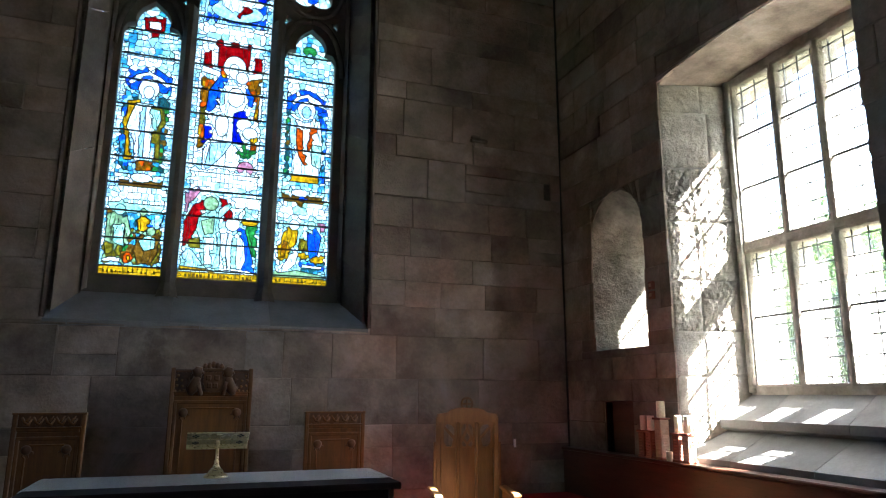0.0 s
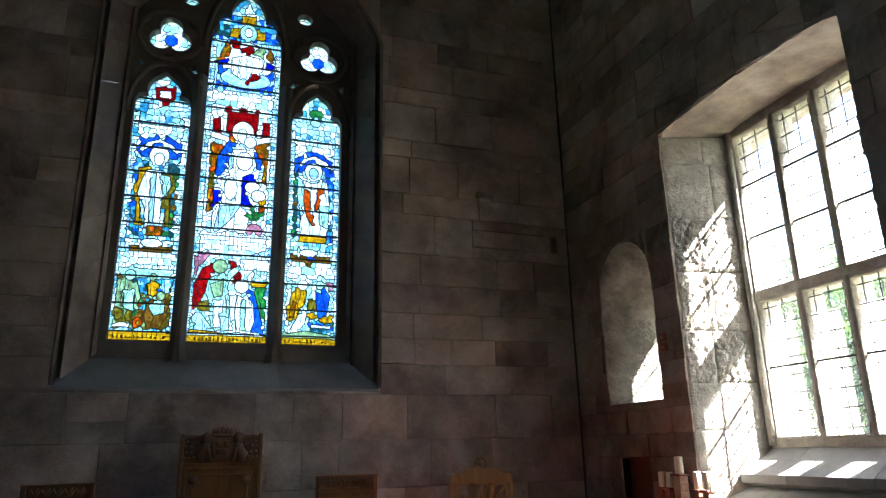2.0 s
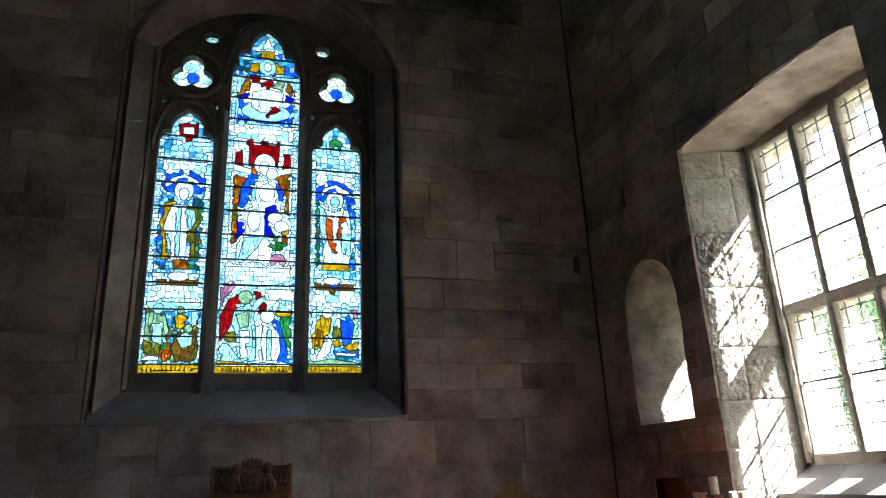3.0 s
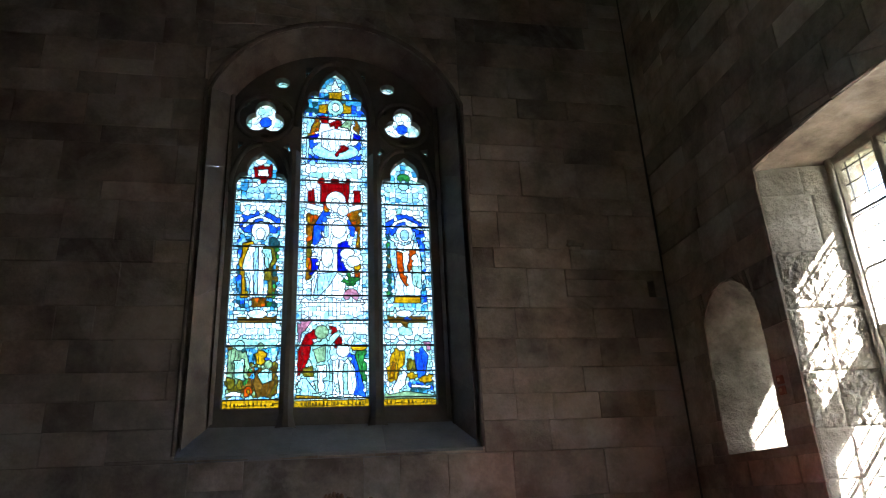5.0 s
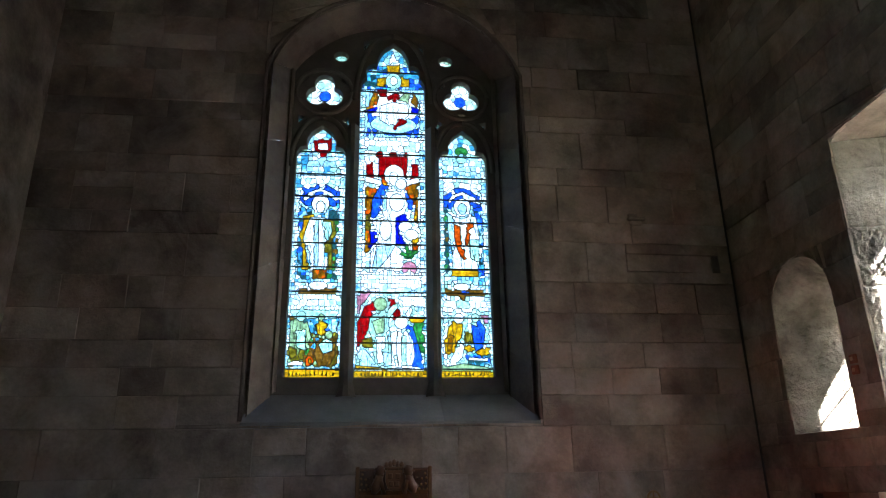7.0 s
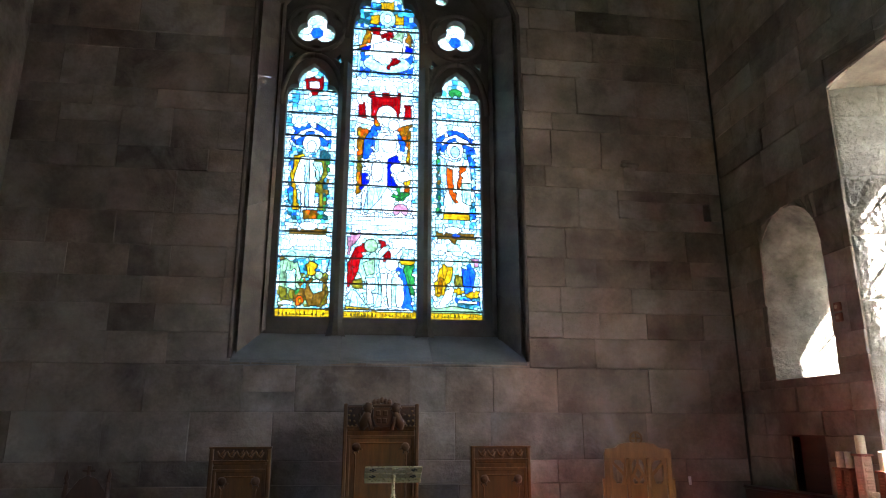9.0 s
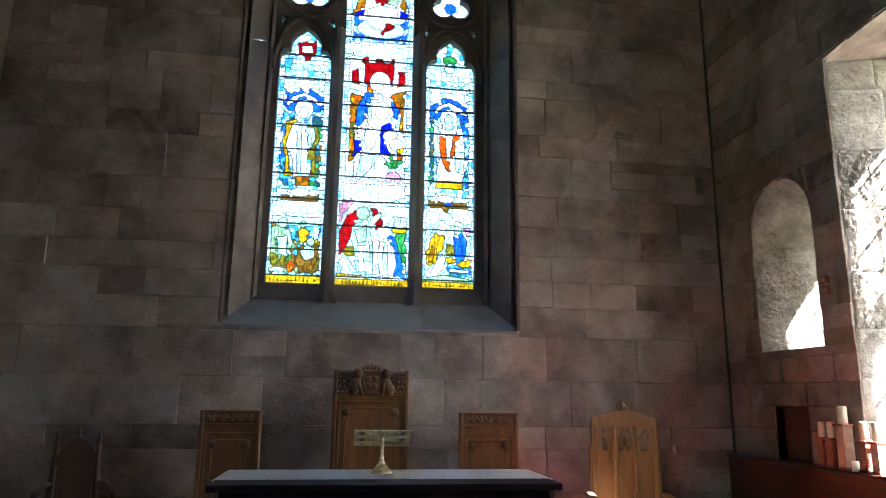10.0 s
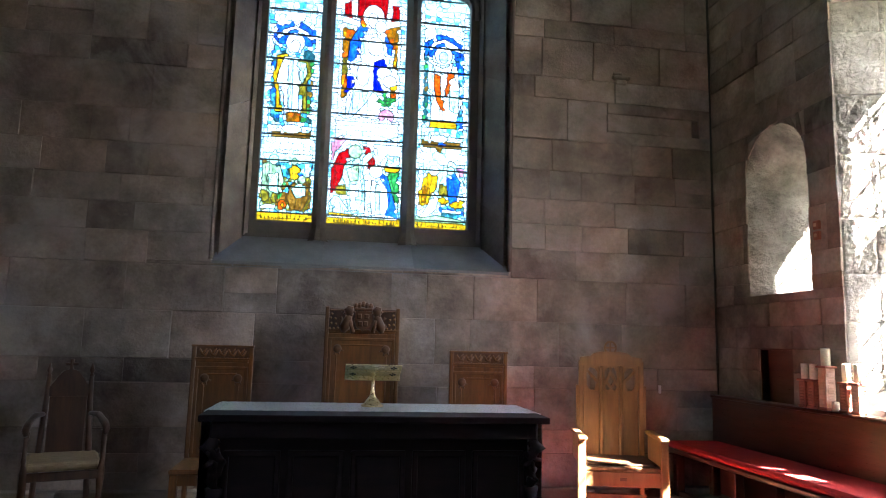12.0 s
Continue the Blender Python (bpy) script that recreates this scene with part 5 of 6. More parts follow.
# ---- furniture ----
def carved_chair(label, width, height, at, group, crest=False, name="chair"):
    """An oak clergy chair: tall panelled back with a carved frieze, and a boxed seat."""
    t = thing(name, Matrix.Translation(at), label, "chair", group)
    w, depth = width / 2, 0.46
    for s in (-1, 1):
        bm = bmesh.new()
        box(bm, s * w - 0.03 * (s > 0) - 0.0 * (s < 0), s * w + 0.03 * (s < 0), -0.05, 0.0, 0, height, 0.006)
        part("post", bm, OAK, t)
        bm = bmesh.new()
        box(bm, s * (w - 0.03) - 0.025, s * (w - 0.03) + 0.025, -depth - 0.05, -depth, 0, 0.43, 0.005)
        part("leg", bm, OAK, t)
    fr0 = height - (0.20 if crest else 0.125)
    bm = bmesh.new()
    box(bm, -w + 0.03, w - 0.03, -0.03, -0.012, 0.42, fr0, 0.003)
    back = part("back_panel", bm, OAK, t)
    bm = bmesh.new()
    box(bm, -w + 0.03, w - 0.03, -0.05, -0.004, fr0, fr0 + 0.03, 0.006)
    box(bm, -w + 0.02, w - 0.02, -0.06, -0.002, fr0 + 0.02, fr0 + 0.032, 0.003)
    part("rail", bm, OAK, t)
    bm = bmesh.new()
    box(bm, -w + 0.03, w - 0.03, -0.035, -0.01, fr0 + 0.03, height - 0.012, 0.003)
    frieze = part("frieze", bm, DARKOAK if crest else CRESTOAK, t, "carved frieze")
    bm = bmesh.new()
    if crest:
        box(bm, -w + 0.03, w - 0.03, -0.045, -0.004, height - 0.034, height - 0.02, 0.004)
    else:
        box(bm, -w - 0.004, w + 0.004, -0.056, 0.0, height - 0.014, height, 0.004)
    part("top_rail", bm, CRESTOAK if crest else OAK, t)
    # carving
    r = random.Random(int(width * 1000))
    if not crest:
        for k in range(5):
            bm = bmesh.new()
            u = (k - 2) * (2 * w - 0.1) / 5
            tube(bm, [(u - 0.03, -0.037, fr0 + 0.095), (u - 0.012, -0.045, fr0 + 0.06), (u + 0.012, -0.047, fr0 + 0.045), (u + 0.03, -0.037, fr0 + 0.085)], [0.006, 0.011, 0.011, 0.005], 6)
            tube(bm, [(u - 0.02, -0.037, fr0 + 0.05), (u + 0.005, -0.046, fr0 + 0.075), (u + 0.02, -0.037, fr0 + 0.1)], [0.005, 0.010, 0.004], 6)
            part("carving", bm, OAK, frieze, smooth=True)
    else:
        for s in (-1, 1):
            for u, v in ((.035, .035), (.065, .035), (.095, .04), (.045, .075), (.08, .07), (.04, .115), (.075, .11), (.05, .145)):
                bm = bmesh.new()
                lathe(bm, [(.008, 0), (.010, .006), (.004, .012)], 8, m=Matrix.Translation((s * (w - u), -.034, fr0 + v)) @ Matrix.Rotation(radians(90), 4, "X"))
                part("carving", bm, PALEOAK, frieze)
        # a crowned shield between two crouching carved beasts
        bm = bmesh.new()
        prism(bm, [(-.06, fr0 + .17), (.06, fr0 + .17), (.064, fr0 + .09), (.045, fr0 + .045), (0, fr0 + .02), (-.045, fr0 + .045), (-.064, fr0 + .09)], 0.03, 0.085, east)
        for u, v in ((-.028, .13), (.028, .13), (-.02, .075), (.02, .075)):
            box(bm, u - .018, u + .018, -.093, -.08, fr0 + v - .02, fr0 + v + .02, .006)
        part("shield", bm, CRESTOAK, frieze, "carved heraldic shield")
        bm = bmesh.new()
        box(bm, -0.07, 0.07, -0.09, -0.02, fr0 + 0.172, fr0 + 0.196, 0.006)
        for k in range(5):
            lathe(bm, [(0.006, 0), (0.019, 0.01), (0.021, 0.026), (0.014, 0.042), (0.004, 0.05)], 8, (-0.056 + 0.028 * k, -0.055, fr0 + 0.19 + 0.01 * (k == 2) - 0.006 * (k in (0, 4))))
        part("crown_carving", bm, CRESTOAK, frieze)
        for s in (-1, 1):
            bm = bmesh.new()
            tube(bm, [(s * 0.145, -0.05, fr0 + 0.012), (s * 0.135, -0.062, fr0 + 0.05), (s * 0.115, -0.066, fr0 + 0.10), (s * 0.105, -0.064, fr0 + 0.14)], [0.02, 0.04, 0.034, 0.026], 10)
            tube(bm, [(s * 0.075, -0.07, fr0 + 0.012), (s * 0.085, -0.085, fr0 + 0.05), (s * 0.10, -0.08, fr0 + 0.10)], [0.018, 0.015, 0.02], 8)
            tube(bm, [(s * 0.15, -0.06, fr0 + 0.02), (s * 0.172, -0.055, fr0 + 0.06), (s * 0.155, -0.055, fr0 + 0.10), (s * 0.17, -0.052, fr0 + 0.125)], [0.012, 0.011, 0.010, 0.014], 8)
            part("beast", bm, CRESTOAK, frieze, "carved crouching beast", smooth=True)
            bm = bmesh.new()
            lathe(bm, [(.006, -.042), (.028, -.03), (.038, -.006), (.036, .014), (.022, .034), (.005, .042)], 10, (s * .105, -.068, fr0 + .168))
            for k in range(7):
                a = radians(51 * k)
                tube(bm, [(s * .105 + .026 * math.cos(a), -.085, fr0 + .165 + .028 * math.sin(a)), (s * .105 + .044 * math.cos(a), -.07, fr0 + .165 + .046 * math.sin(a))], [.012, .005], 6)
            part("beast_head", bm, CRESTOAK, frieze, smooth=True)
    # inner moulded frame of the back, with bosses in the corners
    ph = fr0 - 0.03
    bm = bmesh.new()
    for a in ((-w + 0.03, -w + 0.055, 0.46, ph), (w - 0.055, w - 0.03, 0.46, ph), (-w + 0.03, w - 0.03, ph - 0.025, ph)):
        box(bm, a[0], a[1], -0.042, -0.028, a[2], a[3], 0.005)
    for s in (-1, 1):
        tube(bm, [(s * (w - 0.095), -0.034, 0.47), (s * (w - 0.095), -0.034, ph - 0.14), (s * (w - 0.08), -0.034, ph - 0.12)], 0.007, 6)
    tube(bm, [(-w + 0.11, -0.034, ph - 0.055), (w - 0.11, -0.034, ph - 0.055)], 0.007, 6)
    part("moulding", bm, OAK, back)
    for s in (-1, 1):
        bm = bmesh.new()
        lathe(bm, [(0.03, 0), (0.033, 0.012), (0.022, 0.024), (0.012, 0.026), (0.004, 0.03)], 10, m=Matrix.Translation((s * (w - 0.10), -0.03, ph - 0.085)) @ Matrix.Rotation(radians(90), 4, "X"))
        for k in range(3):
            a = radians(200 + 50 * k) if s > 0 else radians(-20 - 50 * k)
            tube(bm, [(s * (w - 0.10), -0.034, ph - 0.085), (s * (w - 0.10) + 0.05 * math.cos(a), -0.042, ph - 0.085 + 0.05 * math.sin(a))], [0.01, 0.004], 6)
        part("boss", bm, CRESTOAK, back, "carved leaf boss", smooth=True)
    bm = bmesh.new()
    box(bm, -w, w, -depth - 0.06, -0.03, 0.40, 0.435, 0.008)
    part("seat", bm, OAK, t)
    bm = bmesh.new()
    box(bm, -w + 0.03, w - 0.03, -depth - 0.04, -depth - 0.015, 0.33, 0.40, 0.003)
    part("apron", bm, OAK, t)
    bm = bmesh.new()
    box(bm, -w + 0.03, w - 0.03, -depth - 0.04, -depth - 0.015, 0.08, 0.13, 0.003)
    part("stretcher", bm, OAK, t)
    return t


G = "clergy chairs behind the altar"
carved_chair("tall golden oak throne with a carved shield crest", 0.565, 1.548, (-3.115, -0.27, 0), G, True, "throne")
carved_chair("golden oak clergy chair with a carved frieze", 0.435, 1.238, (-4.127, -0.27, 0), G)
carved_chair("golden oak clergy chair standing beside the throne", 0.458, 1.238, (-2.206, -0.27, 0), G)


def tracery_chair(at):
    """The pale oak armchair with three pierced panels and a ringed cross on top."""
    t = thing("armchair", at, "pale oak armchair with pierced tracery back and ringed cross", "chair")
    for s in (-1, 1):
        bm = bmesh.new()
        box(bm, s * 0.248 - 0.02, s * 0.248 + 0.02, -0.025, 0.02, 0, 1.19, 0.005)
        part("back_post", bm, PALEOAK, t)
        bm = bmesh.new()
        box(bm, s * 0.27 - 0.018 + 0.0, s * 0.27 + 0.018, -0.02, 0.015, 0.66, 1.0, 0.004)
        part("side_wing", bm, PALEOAK, t)
        bm = bmesh.new()
        box(bm, s * 0.31 - 0.03, s * 0.31 + 0.03, -0.485, -0.43, 0, 0.645, 0.006)
        part("front_leg", bm, PALEOAK, t)
        bm = bmesh.new()
        box(bm, s * 0.305 - 0.035, s * 0.305 + 0.035, -0.51, -0.0, 0.642, 0.672, 0.010)
        part("arm", bm, PALEOAK, t)
        bm = bmesh.new()
        box(bm, s * 0.305 - 0.012, s * 0.305 + 0.012, -0.44, -0.02, 0.46, 0.645, 0.003)
        part("side_panel", bm, PALEOAK, t)
    holes = []
    for cx, hw, kind in ((-0.155, 0.047, -1), (0.0, 0.058, 0), (0.155, 0.047, 1)):
        # pierced heads: leaf-like gaps between slanting bars
        if kind:
            holes.append([(cx - kind * .044, 1.045), (cx - kind * .044, 1.10), (cx - kind * .02, 1.13), (cx + kind * .02, 1.135), (cx + kind * .035, 1.12)][::1 if kind > 0 else -1])
            holes.append([(cx - kind * .035, 1.02), (cx + kind * .045, 1.10), (cx + kind * .045, 1.0), (cx + kind * .02, .965), (cx - kind * .02, .965)][::1 if kind > 0 else -1])
        else:
            holes.append([(-.05, 1.03), (-.05, 1.10), (-.03, 1.135), (-.012, 1.14), (-.008, 1.11)])
            holes.append([(.05, 1.03), (.05, 1.10), (.03, 1.135), (.012, 1.14), (.008, 1.11)])
            holes.append([(-.025, 1.03), (0, 1.075), (.025, 1.03), (0, 1.0)])
            holes.append([(-.05, .985), (-.035, 1.01), (-.005, .975), (-.03, .96)])
            holes.append([(.05, .985), (.035, 1.01), (.005, .975), (.03, .96)])
    head = plate_part("back_head", rect(-0.235, 0.235, 0.955, 1.15), holes, 0.011, EAST, PALEOAK, t, "pierced tracery head")
    for cx, hw in ((-0.155, 0.068), (0.0, 0.075), (0.155, 0.068)):
        bm = bmesh.new()
        box(bm, cx - hw, cx + hw, 0.006, 0.016, 0.45, 0.957, 0.002)
        part("back_panel", bm, PALEOAK, t)
    for cx in (-0.0815, 0.0815):
        bm = bmesh.new()
        box(bm, cx - 0.015, cx + 0.015, -0.034, 0.016, 0.45, 1.15, 0.007)
        part("muntin", bm, PALEOAK, t)
    bm = bmesh.new()
    prism(bm, [(-.262, 1.15), (.262, 1.15), (.257, 1.215), (.17, 1.225), (.14, 1.25), (.07, 1.262), (-.07, 1.262), (-.14, 1.25), (-.17, 1.225), (-.257, 1.215)], -0.022, 0.028, east)
    part("crest_rail", bm, PALEOAK, t)
    bm = bmesh.new()
    ring = [(0.047 * math.cos(2 * math.pi * k / 20), 0.0, 1.292 + 0.047 * math.sin(2 * math.pi * k / 20)) for k in range(21)]
    tube(bm, ring, 0.0095, 6)
    tube(bm, [(-.045, 0, 1.292), (.045, 0, 1.292)], 0.008, 6)
    tube(bm, [(0, 0, 1.25), (0, 0, 1.337)], 0.008, 6)
    part("ringed_cross", bm, PALEOAK, t, smooth=True)
    bm = bmesh.new()
    box(bm, -0.285, 0.285, -0.47, 0.0, 0.43, 0.462, 0.008)
    part("seat", bm, PALEOAK, t)
    bm = bmesh.new()
    box(bm, -0.26, 0.26, -0.44, -0.02, 0.463, 0.48, 0.007)
    part("seat_pad", bm, DARKOAK, t, "thin dark leather seat pad")
    bm = bmesh.new()
    box(bm, -0.28, 0.28, -0.475, -0.45, 0.33, 0.43, 0.003)
    part("apron", bm, PALEOAK, t)
    bm = bmesh.new()
    box(bm, -0.025, 0.025, -0.479, -0.4745, 0.37, 0.39, 0.001)
    part("name_plate", bm, DARKOAK, t, "small dark plaque")
    bm = bmesh.new()
    box(bm, -0.28, 0.28, -0.03, 0.0, 0.14, 0.19, 0.003)
    part("stretcher", bm, PALEOAK, t)
    return t


tracery_chair(pose(-1.175, -0.43, 0, 0, 0, -13) @ Matrix.Diagonal((0.93, 1, 1, 1)))


def old_chair(at):
    """A dark antique armchair with a rush seat."""
    t = thing("armchair", at, "dark antique armchair with a woven rush seat", "chair")
    for s in (-1, 1):
        bm = bmesh.new()
        tube(bm, [(s * .17, 0.0, 0), (s * .155, -0.01, 0.42), (s * .132, 0.02, 0.9), (s * .132, 0.03, 1.0)], [.02, .022, .019, .016], 8)
        lathe(bm, [(.018, 0), (.008, .015), (.02, .035), (.012, .06), (.003, .09)], 8, (s * .132, .03, 1.0))
        part("back_post", bm, DARKOAK, t, smooth=True)
        bm = bmesh.new()
        tube(bm, [(s * .215, -.46, 0), (s * .215, -.46, .42), (s * .22, -.46, .50), (s * .215, -.46, .68)], [.02, .026, .016, .02], 8)
        part("front_leg", bm, DARKOAK, t, smooth=True)
        bm = bmesh.new()
        tube(bm, [(s * .145, 0, .74), (s * .19, -.18, .75), (s * .22, -.40, .715), (s * .225, -.50, .69), (s * .22, -.52, .66)], [.016, .02, .024, .022, .012], 8)
        part("arm", bm, DARKOAK, t, smooth=True)
    bm = bmesh.new()
    prism(bm, [(-.13, .86), (.13, .86), (.12, .93), (.08, .99), (.05, 1.03), (0, 1.05), (-.05, 1.03), (-.08, .99), (-.12, .93)], -.035, -.005, east)
    part("crest_rail", bm, DARKOAK, t)
    bm = bmesh.new()
    tube(bm, [(0, .02, 1.04), (0, .02, 1.115)], [.012, .016], 8)
    tube(bm, [(-.04, .02, 1.08), (.04, .02, 1.08)], .012, 8)
    part("cross_finial", bm, DARKOAK, t)
    bm = bmesh.new()
    box(bm, -.115, .115, 0.0, .016, .48, .86, .004)
    part("back_panel", bm, DARKOAK, t)
    bm = bmesh.new()
    vs = box(bm, -.215, .215, -.46, .01, .43, .485, .02)
    part("seat", bm, RUSH, t, "woven straw-coloured rush seat")
    bm = bmesh.new()
    box(bm, -.205, .205, -.475, -.445, .375, .43, .006)
    part("seat_rail", bm, DARKOAK, t)
    bm = bmesh.new()
    tube(bm, [(-.215, -.46, .16), (.215, -.46, .16)], .012, 8)
    part("stretcher", bm, DARKOAK, t)
    return t


old_chair(pose(-5.135, -0.36, 0, 0, 0, 20))

# the altar table
altar = thing("altar_table", Matrix.Translation((-3.078, -1.70, 0)), "near-black carved oak altar table", "table")
bm = bmesh.new()
box(bm, -.885, .885, -.35, .37, .886, .92, .005)
part("tabletop", bm, BLACKOAK, altar)
bm = bmesh.new()
box(bm, -.83, .83, -.31, .33, .80, .886, .008)
part("frieze", bm, BLACKOAK, altar)
bm = bmesh.new()
box(bm, -.79, .79, -.25, .30, .05, .80, .004)
part("body", bm, BLACKOAK, altar)
for k in range(5):
    bm = bmesh.new()
    c = -.63 + .315 * k
    for a in ((c - .14, c - .11, .14, .74), (c + .11, c + .14, .14, .74), (c - .14, c + .14, .71, .74), (c - .14, c + .14, .14, .17)):
        box(bm, a[0], a[1], -.27, -.245, a[2], a[3], .006)
    part("front_panel", bm, BLACKOAK, altar)
bm = bmesh.new()
box(bm, -.82, .82, -.29, .33, 0, .07, .012)
part("base", bm, BLACKOAK, altar)
for s in (-1, 1):
    bm = bmesh.new()
    tube(bm, [(s * .80, -.28, .80), (s * .835, -.29, .755), (s * .80, -.295, .72), (s * .765, -.29, .69), (s * .80, -.285, .64), (s * .815, -.28, .60), (s * .79, -.27, .55)], [.03, .045, .03, .02, .038, .032, .012], 10)
    for k in range(5):
        a = radians(70 * k)
        tube(bm, [(s * .80, -.29, .70), (s * .80 + .05 * math.cos(a), -.315, .70 + .06 * math.sin(a))], [.02, .008], 6)
    part("carved_bracket", bm, BLACKOAK, altar, "carved scroll bracket", smooth=True)
    bm = bmesh.new()
    lathe(bm, [(.035, .07), (.045, .1), (.03, .14), (.04, .3), (.032, .5), (.045, .56)], 12, (s * .80, -.27, 0))
    part("column", bm, BLACKOAK, altar, smooth=True)

# white runner over the altar
runner = thing("altar_cloth", Matrix.Translation((-3.078, -1.70, 0.92)), "white linen runner lying along the dark altar", "cloth")
bm = bmesh.new()
n = 60
profile = [(-.895, -.62)] + [(-.895, -.02), (-.888, .001)] + [(-.87 + 1.74 * k / n, .004) for k in range(n + 1)] + [(.888, .001), (.895, -.02), (.895, -.62)]
r = random.Random(3)
rows = []
for j in range(7):
    y = -.17 + .50 * j / 6
    rows.append([bm.verts.new((u, y + (r.uniform(-.003, .003) if 0 < i < len(profile) - 1 else 0), z + (abs(math.sin(i * 1.7 + j)) * .0016 if z > 0 else 0))) for i, (u, z) in enumerate(profile)])
for a, b in zip(rows, rows[1:]):
    for i in range(len(a) - 1):
        bm.faces.new((a[i], a[i + 1], b[i + 1], b[i]))
bmesh.ops.solidify(bm, geom=bm.faces[:], thickness=-.003)
part("runner", bm, LINEN, runner, smooth=True)

# brass missal stand
stand = thing("missal_stand", Matrix.Translation((-3.098, -1.60, 0.9275)), "polished brass book stand on the altar cloth", "book stand")
bm = bmesh.new()
lathe(bm, [(.062, 0), (.064, .006), (.058, .012), (.045, .022), (.032, .04), (.022, .05)], 28)
part("base", bm, BRASS, stand, smooth=True)
bm = bmesh.new()
lathe(bm, [(.022, .05), (.016, .06), (.011, .075), (.014, .082), (.0085, .09), (.0085, .17), (.013, .178), (.009, .19)], 18)
part("stem", bm, BRASS, stand, smooth=True)
tilt = Matrix.Translation((0, .02, .20)) @ Matrix.Rotation(radians(64), 4, "X")
bm = bmesh.new()
box(bm, -.16, .16, -.004, .004, -.075, .075, .002, m=tilt)
deskp = part("desk", bm, BRASS, stand, "slanting engraved brass plate")
bm = bmesh.new()
box(bm, -.16, .16, -.03, .0, -.078, -.070, .002, m=tilt)
part("ledge", bm, BRASS, deskp)
for a in ((-.16, .16, -.012, -.006, -.008, .008), (-.012, .012, -.012, -.006, -.07, .075)):
    bm = bmesh.new()
    box(bm, *a, .002, m=tilt)
    part("cross_bar", bm, BRASS, deskp)
for u in (-.115, .115):
    for v in (-.045, .045):
        bm = bmesh.new()
        for du, dv in ((.012, 0), (-.012, 0), (0, .012), (0, -.012)):
            lathe(bm, [(.007, 0), (.006, .003)], 8, m=tilt @ Matrix.Translation((u + du, -.004, v + dv)) @ Matrix.Rotation(radians(90), 4, "X"))
        part("rosette", bm, LEAD, deskp, "dark pierced quatrefoil")

# the bench along the side wall
bench = thing("bench", Matrix.Translation((-0.30, -2.6, 0)), "long dark wooden bench with a red cushion", "bench")
bm = bmesh.new()
box(bm, .17, .205, -2.6, 2.50, .10, .895, .006)
part("back", bm, BENCHWOOD, bench)
bm = bmesh.new()
box(bm, .16, .292, -2.6, 2.51, .893, .918, .007)
part("back_ledge", bm, BENCHWOOD, bench)
bm = bmesh.new()
box(bm, -.29, .172, -2.6, 2.45, .465, .50, .008)
part("seat", bm, BENCHWOOD, bench)
bm = bmesh.new()
box(bm, -.285, .165, -2.58, 2.44, .50, .55, .018)
part("cushion", bm, REDCLOTH, bench, "flat red cushion")
for y in (2.36, 1.55, .75, -.1, -.95, -1.8, -2.5):
    bm = bmesh.new()
    box(bm, -.25, -.18, y - .03, y + .03, .0, .465, .006)
    part("leg", bm, BENCHWOOD, bench)
    bm = bmesh.new()
    box(bm, .06, .13, y - .03, y + .03, .0, .465, .006)
    part("leg", bm, BENCHWOOD, bench)
bm = bmesh.new()
box(bm, -.235, -.205, -2.5, 2.4, .12, .17, .004)
part("stretcher", bm, BENCHWOOD, bench)
bm = bmesh.new()
box(bm, -.62, -.02, -.62, -.17, .002, .13, .03)
tagged(part("kneeling_step", bm, FLOORSTONE), "worn grey stone block on the floor by the bench", "step")
# carpet out of view, added so the sun bounces red onto the wall
bm = bmesh.new()
box(bm, -2.05, -.64, -3.4, -.14, .002, .012, .004)
tagged(part("carpet", bm, REDBOUNCE), "red carpet on the floor before the chairs", "carpet")


def candle_post(y, x, w, h, candle_h, label, wood):
    """A square wooden post that carries a pillar candle."""
    t = thing("candle_post", Matrix.Translation((x, y, .918)), label, "candle holder", "candle posts")
    bm = bmesh.new()
    box(bm, -w / 2, w / 2, -w / 2, w / 2, 0, h, .004)
    part("post", bm, wood, t)
    bm = bmesh.new()
    box(bm, -w / 2 - .01, w / 2 + .01, -w / 2 - .01, w / 2 + .01, h, h + .016, .004)
    part("cap", bm, REDWOOD, t)
    bm = bmesh.new()
    box(bm, -w / 2 - .006, w / 2 + .006, -w / 2 - .006, w / 2 + .006, .0, .02, .004)
    part("foot", bm, REDWOOD, t)
    for k in range(6):
        z = .04 + (h - .06) * k / 6
        bm = bmesh.new()
        box(bm, -w / 2 - .004, -w / 2 + .001, -w * .3, w * .3, z, z + (h - .06) / 9, .002)
        part("carving", bm, wood, t)
        bm = bmesh.new()
        box(bm, -w * .3, w * .3, -w / 2 - .004, -w / 2 + .001, z, z + (h - .06) / 9, .002)
        part("carving", bm, wood, t)
    c = thing("candle", Matrix.Translation((x, y, .918 + h + .016)), "cream pillar candle on a wooden post", "candle", "pillar candles")
    bm = bmesh.new()
    lathe(bm, [(w * .40, 0), (w * .41, .004), (w * .41, candle_h - .006), (w * .38, candle_h), (w * .2, candle_h - .006)], 18)
    part("wax", bm, WAX, c, smooth=True)
    bm = bmesh.new()
    tube(bm, [(0, 0, candle_h - .01), (.002, 0, candle_h + .012)], .0015, 5)
    part("wick", bm, LEAD, c)


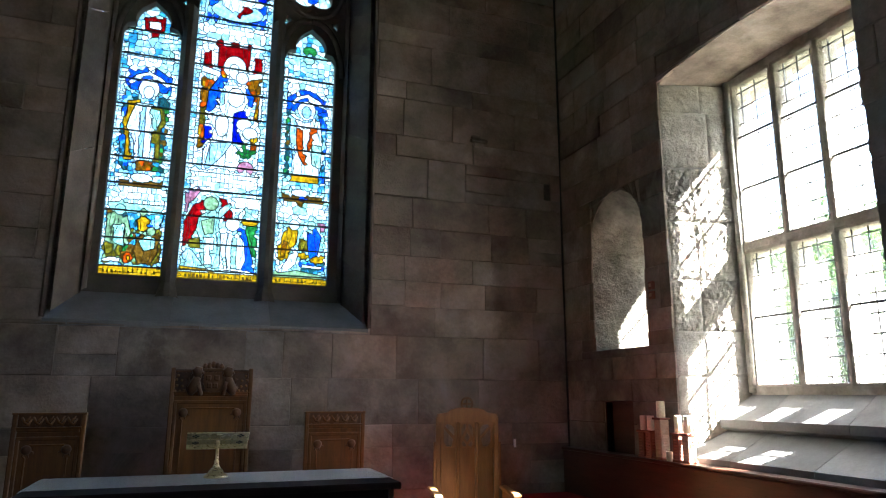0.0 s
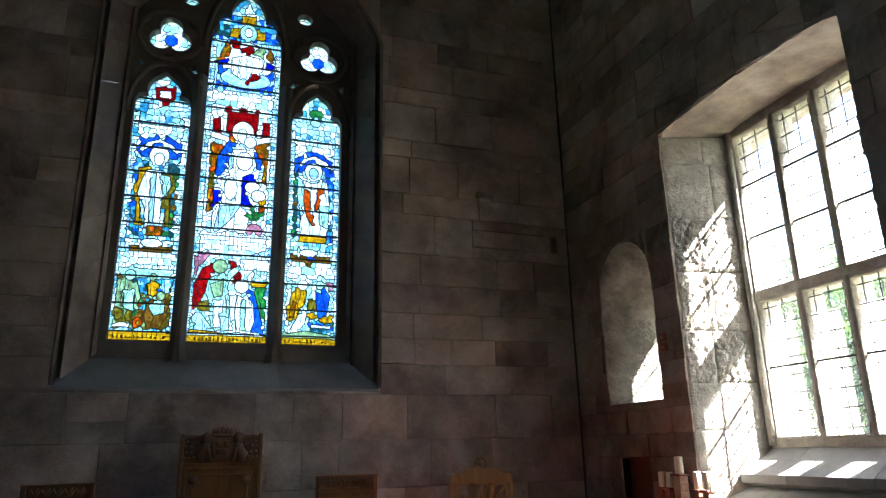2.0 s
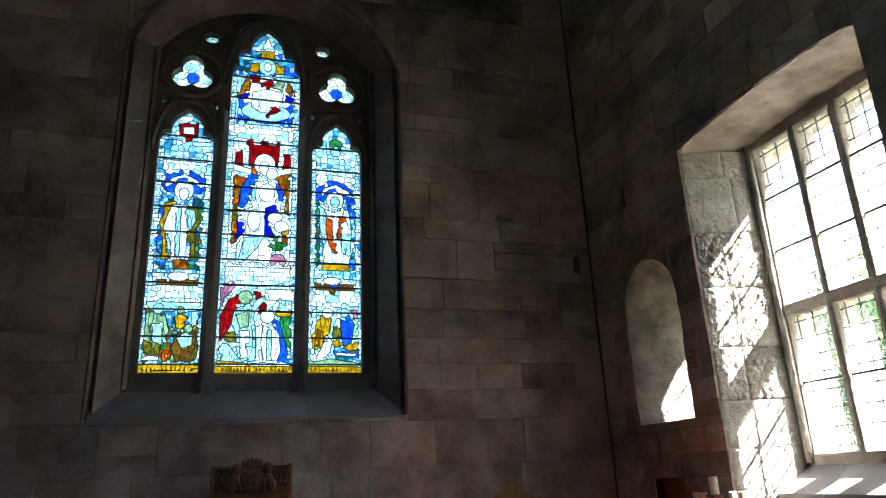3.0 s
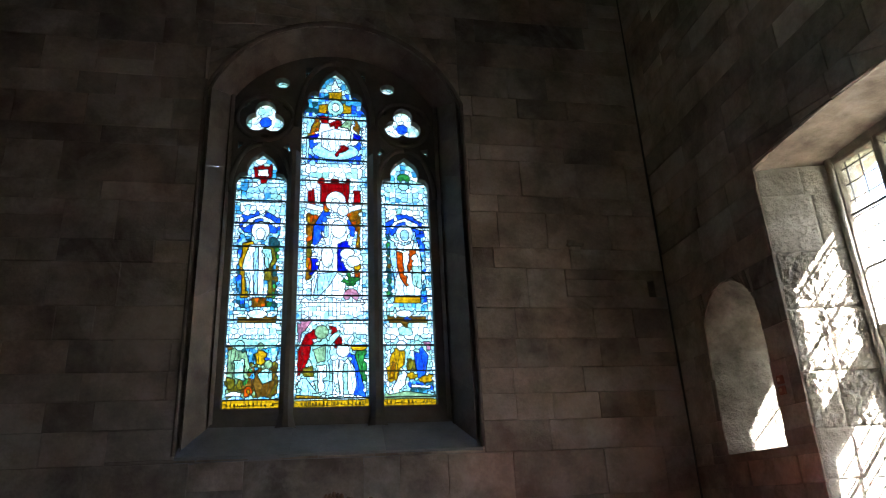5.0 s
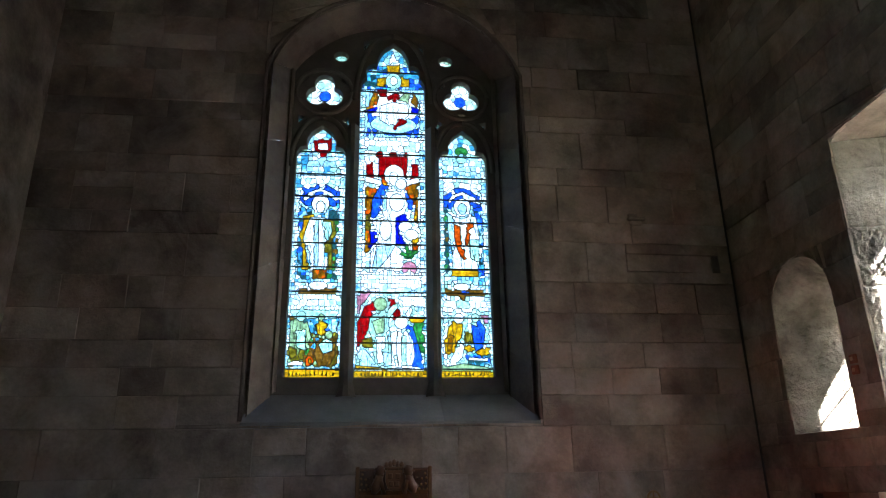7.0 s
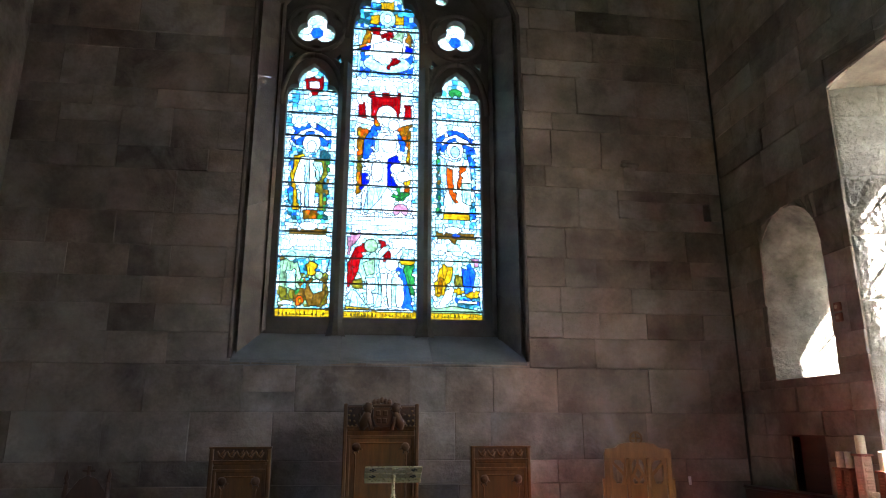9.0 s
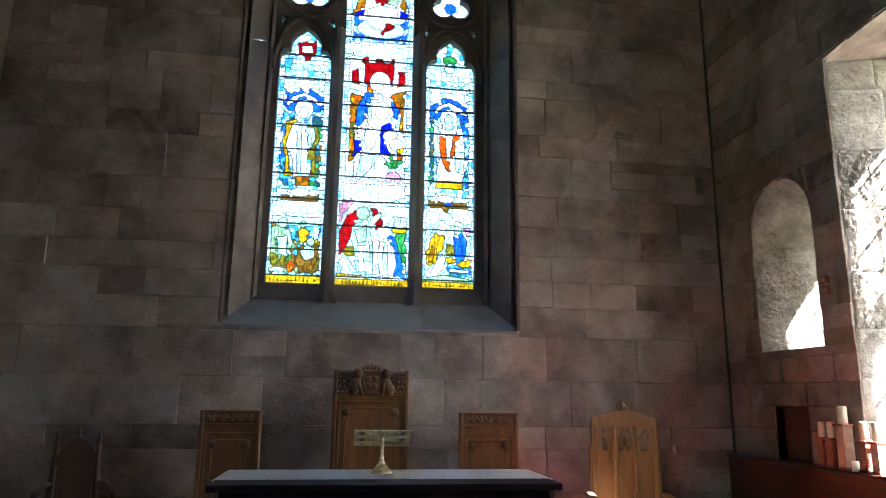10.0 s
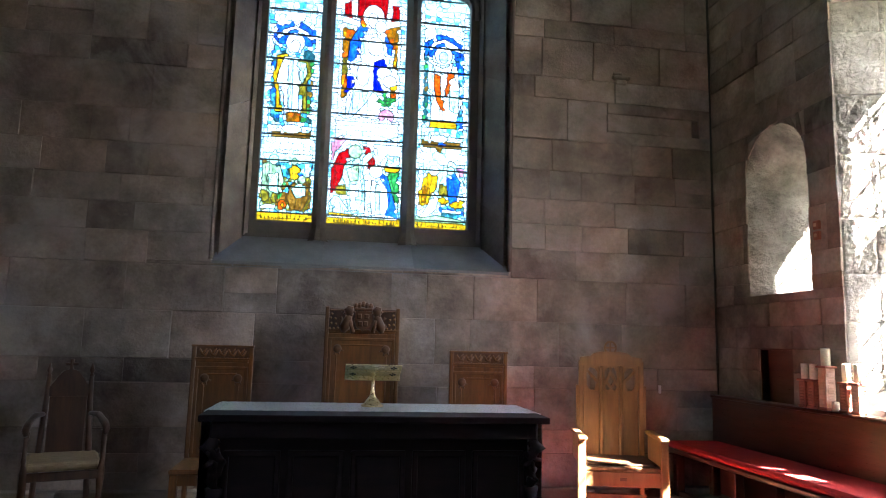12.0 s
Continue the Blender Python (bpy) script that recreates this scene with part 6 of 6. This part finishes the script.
candle_post(-1.21, -.075, .062, .18, .105, "short red-brown carved wooden candle post", REDWOOD)
candle_post(-1.295, -.075, .062, .18, .105, "short red-brown candle post in the row", REDWOOD)
candle_post(-1.42, -.075, .074, .275, .115, "tallest carved pale wooden candle post", PINKSTONE)
candle_post(-1.60, -.075, .064, .18, .115, "short dark candle post in full sunlight", REDWOOD)
candle_post(-1.70, -.075, .064, .18, .115, "short carved candle post beside the sunny sill", PINKSTONE)
votive = thing("votive_candle", Matrix.Translation((-.09, -1.51, .918)), "small white votive candle in glass", "candle")
bm = bmesh.new()
lathe(bm, [(.02, 0), (.023, .01), (.023, .06), (.019, .064)], 14)
part("wax", bm, WAX, votive, smooth=True)

# small things on the walls
bm = bmesh.new()
box(bm, -.96, -.79, -.035, .01, 3.69, 3.725, .01)
box(bm, -.93, -.82, -.022, .01, 3.64, 3.69, .012)
box(bm, -.95, -.86, -.015, .01, 3.73, 3.76, .008)
tagged(part("stone_bracket", bm, STONE), "broken carved stone bracket on the wall", "bracket")
switch = thing("wall_switch", Matrix.Translation((0, -1.315, 2.08)), "small brown switch boxes fixed to the stone wall", "switch")
for z in (0.0, .075):
    bm = bmesh.new()
    box(bm, -.022, .006, -.03, .03, z, z + .062, .006)
    plate_ob = part("box", bm, REDWOOD, switch)
    bm = bmesh.new()
    box(bm, -.027, -.021, -.014, .014, z + .018, z + .044, .003)
    part("rocker", bm, PINKSTONE, plate_ob)
# white card that imitates a small spot of sunlight on the wall
bm = bmesh.new()
box(bm, -.563, -.543, -.016, .004, .915, .985, .004)
tagged(part("wall_tag", bm, LINEN), "small white card fixed to the wall", "card")

# cable down the corner
bm = bmesh.new()
tube(bm, [(-.022, -.02, .15), (-.02, -.022, 1.2), (-.024, -.02, 2.6), (-.02, -.021, 4.0), (-.023, -.02, 5.4), (-.02, -.02, 7.1)], .011, 8)
tagged(part("cable", bm, IRON), "black cable running down the corner of the walls", "cable")


# ---- stones of the walls ----
rng = random.Random(11)
hood_hole = east_arch(CX - WIN_L + 0.0, CROWN - SPRING, 1.88, steps=14)
ashlar(wall_east, NORTH_X, 0.0, 0.152, ROOF_Z - 0.6, [hood_hole, rect(-0.19, -0.118, 3.20, 3.365)], east, STONE, rng, low=0.17, high=0.38, short=0.28, long=0.95)
rng = random.Random(12)
ashlar(wall_south, 0.0, 4.3, 0.0, ROOF_Z - 0.6, [south_opening(SW0, SW1, SW_FOOT - .1, SW_SPRING, 0.075, 8), south_opening(NICHE_C - NICHE_A, NICHE_C + NICHE_A, 1.735, 2.70, 0.36, 10), aumbry_open], south, STONE, rng, low=0.16, high=0.34, short=0.22, long=0.75)
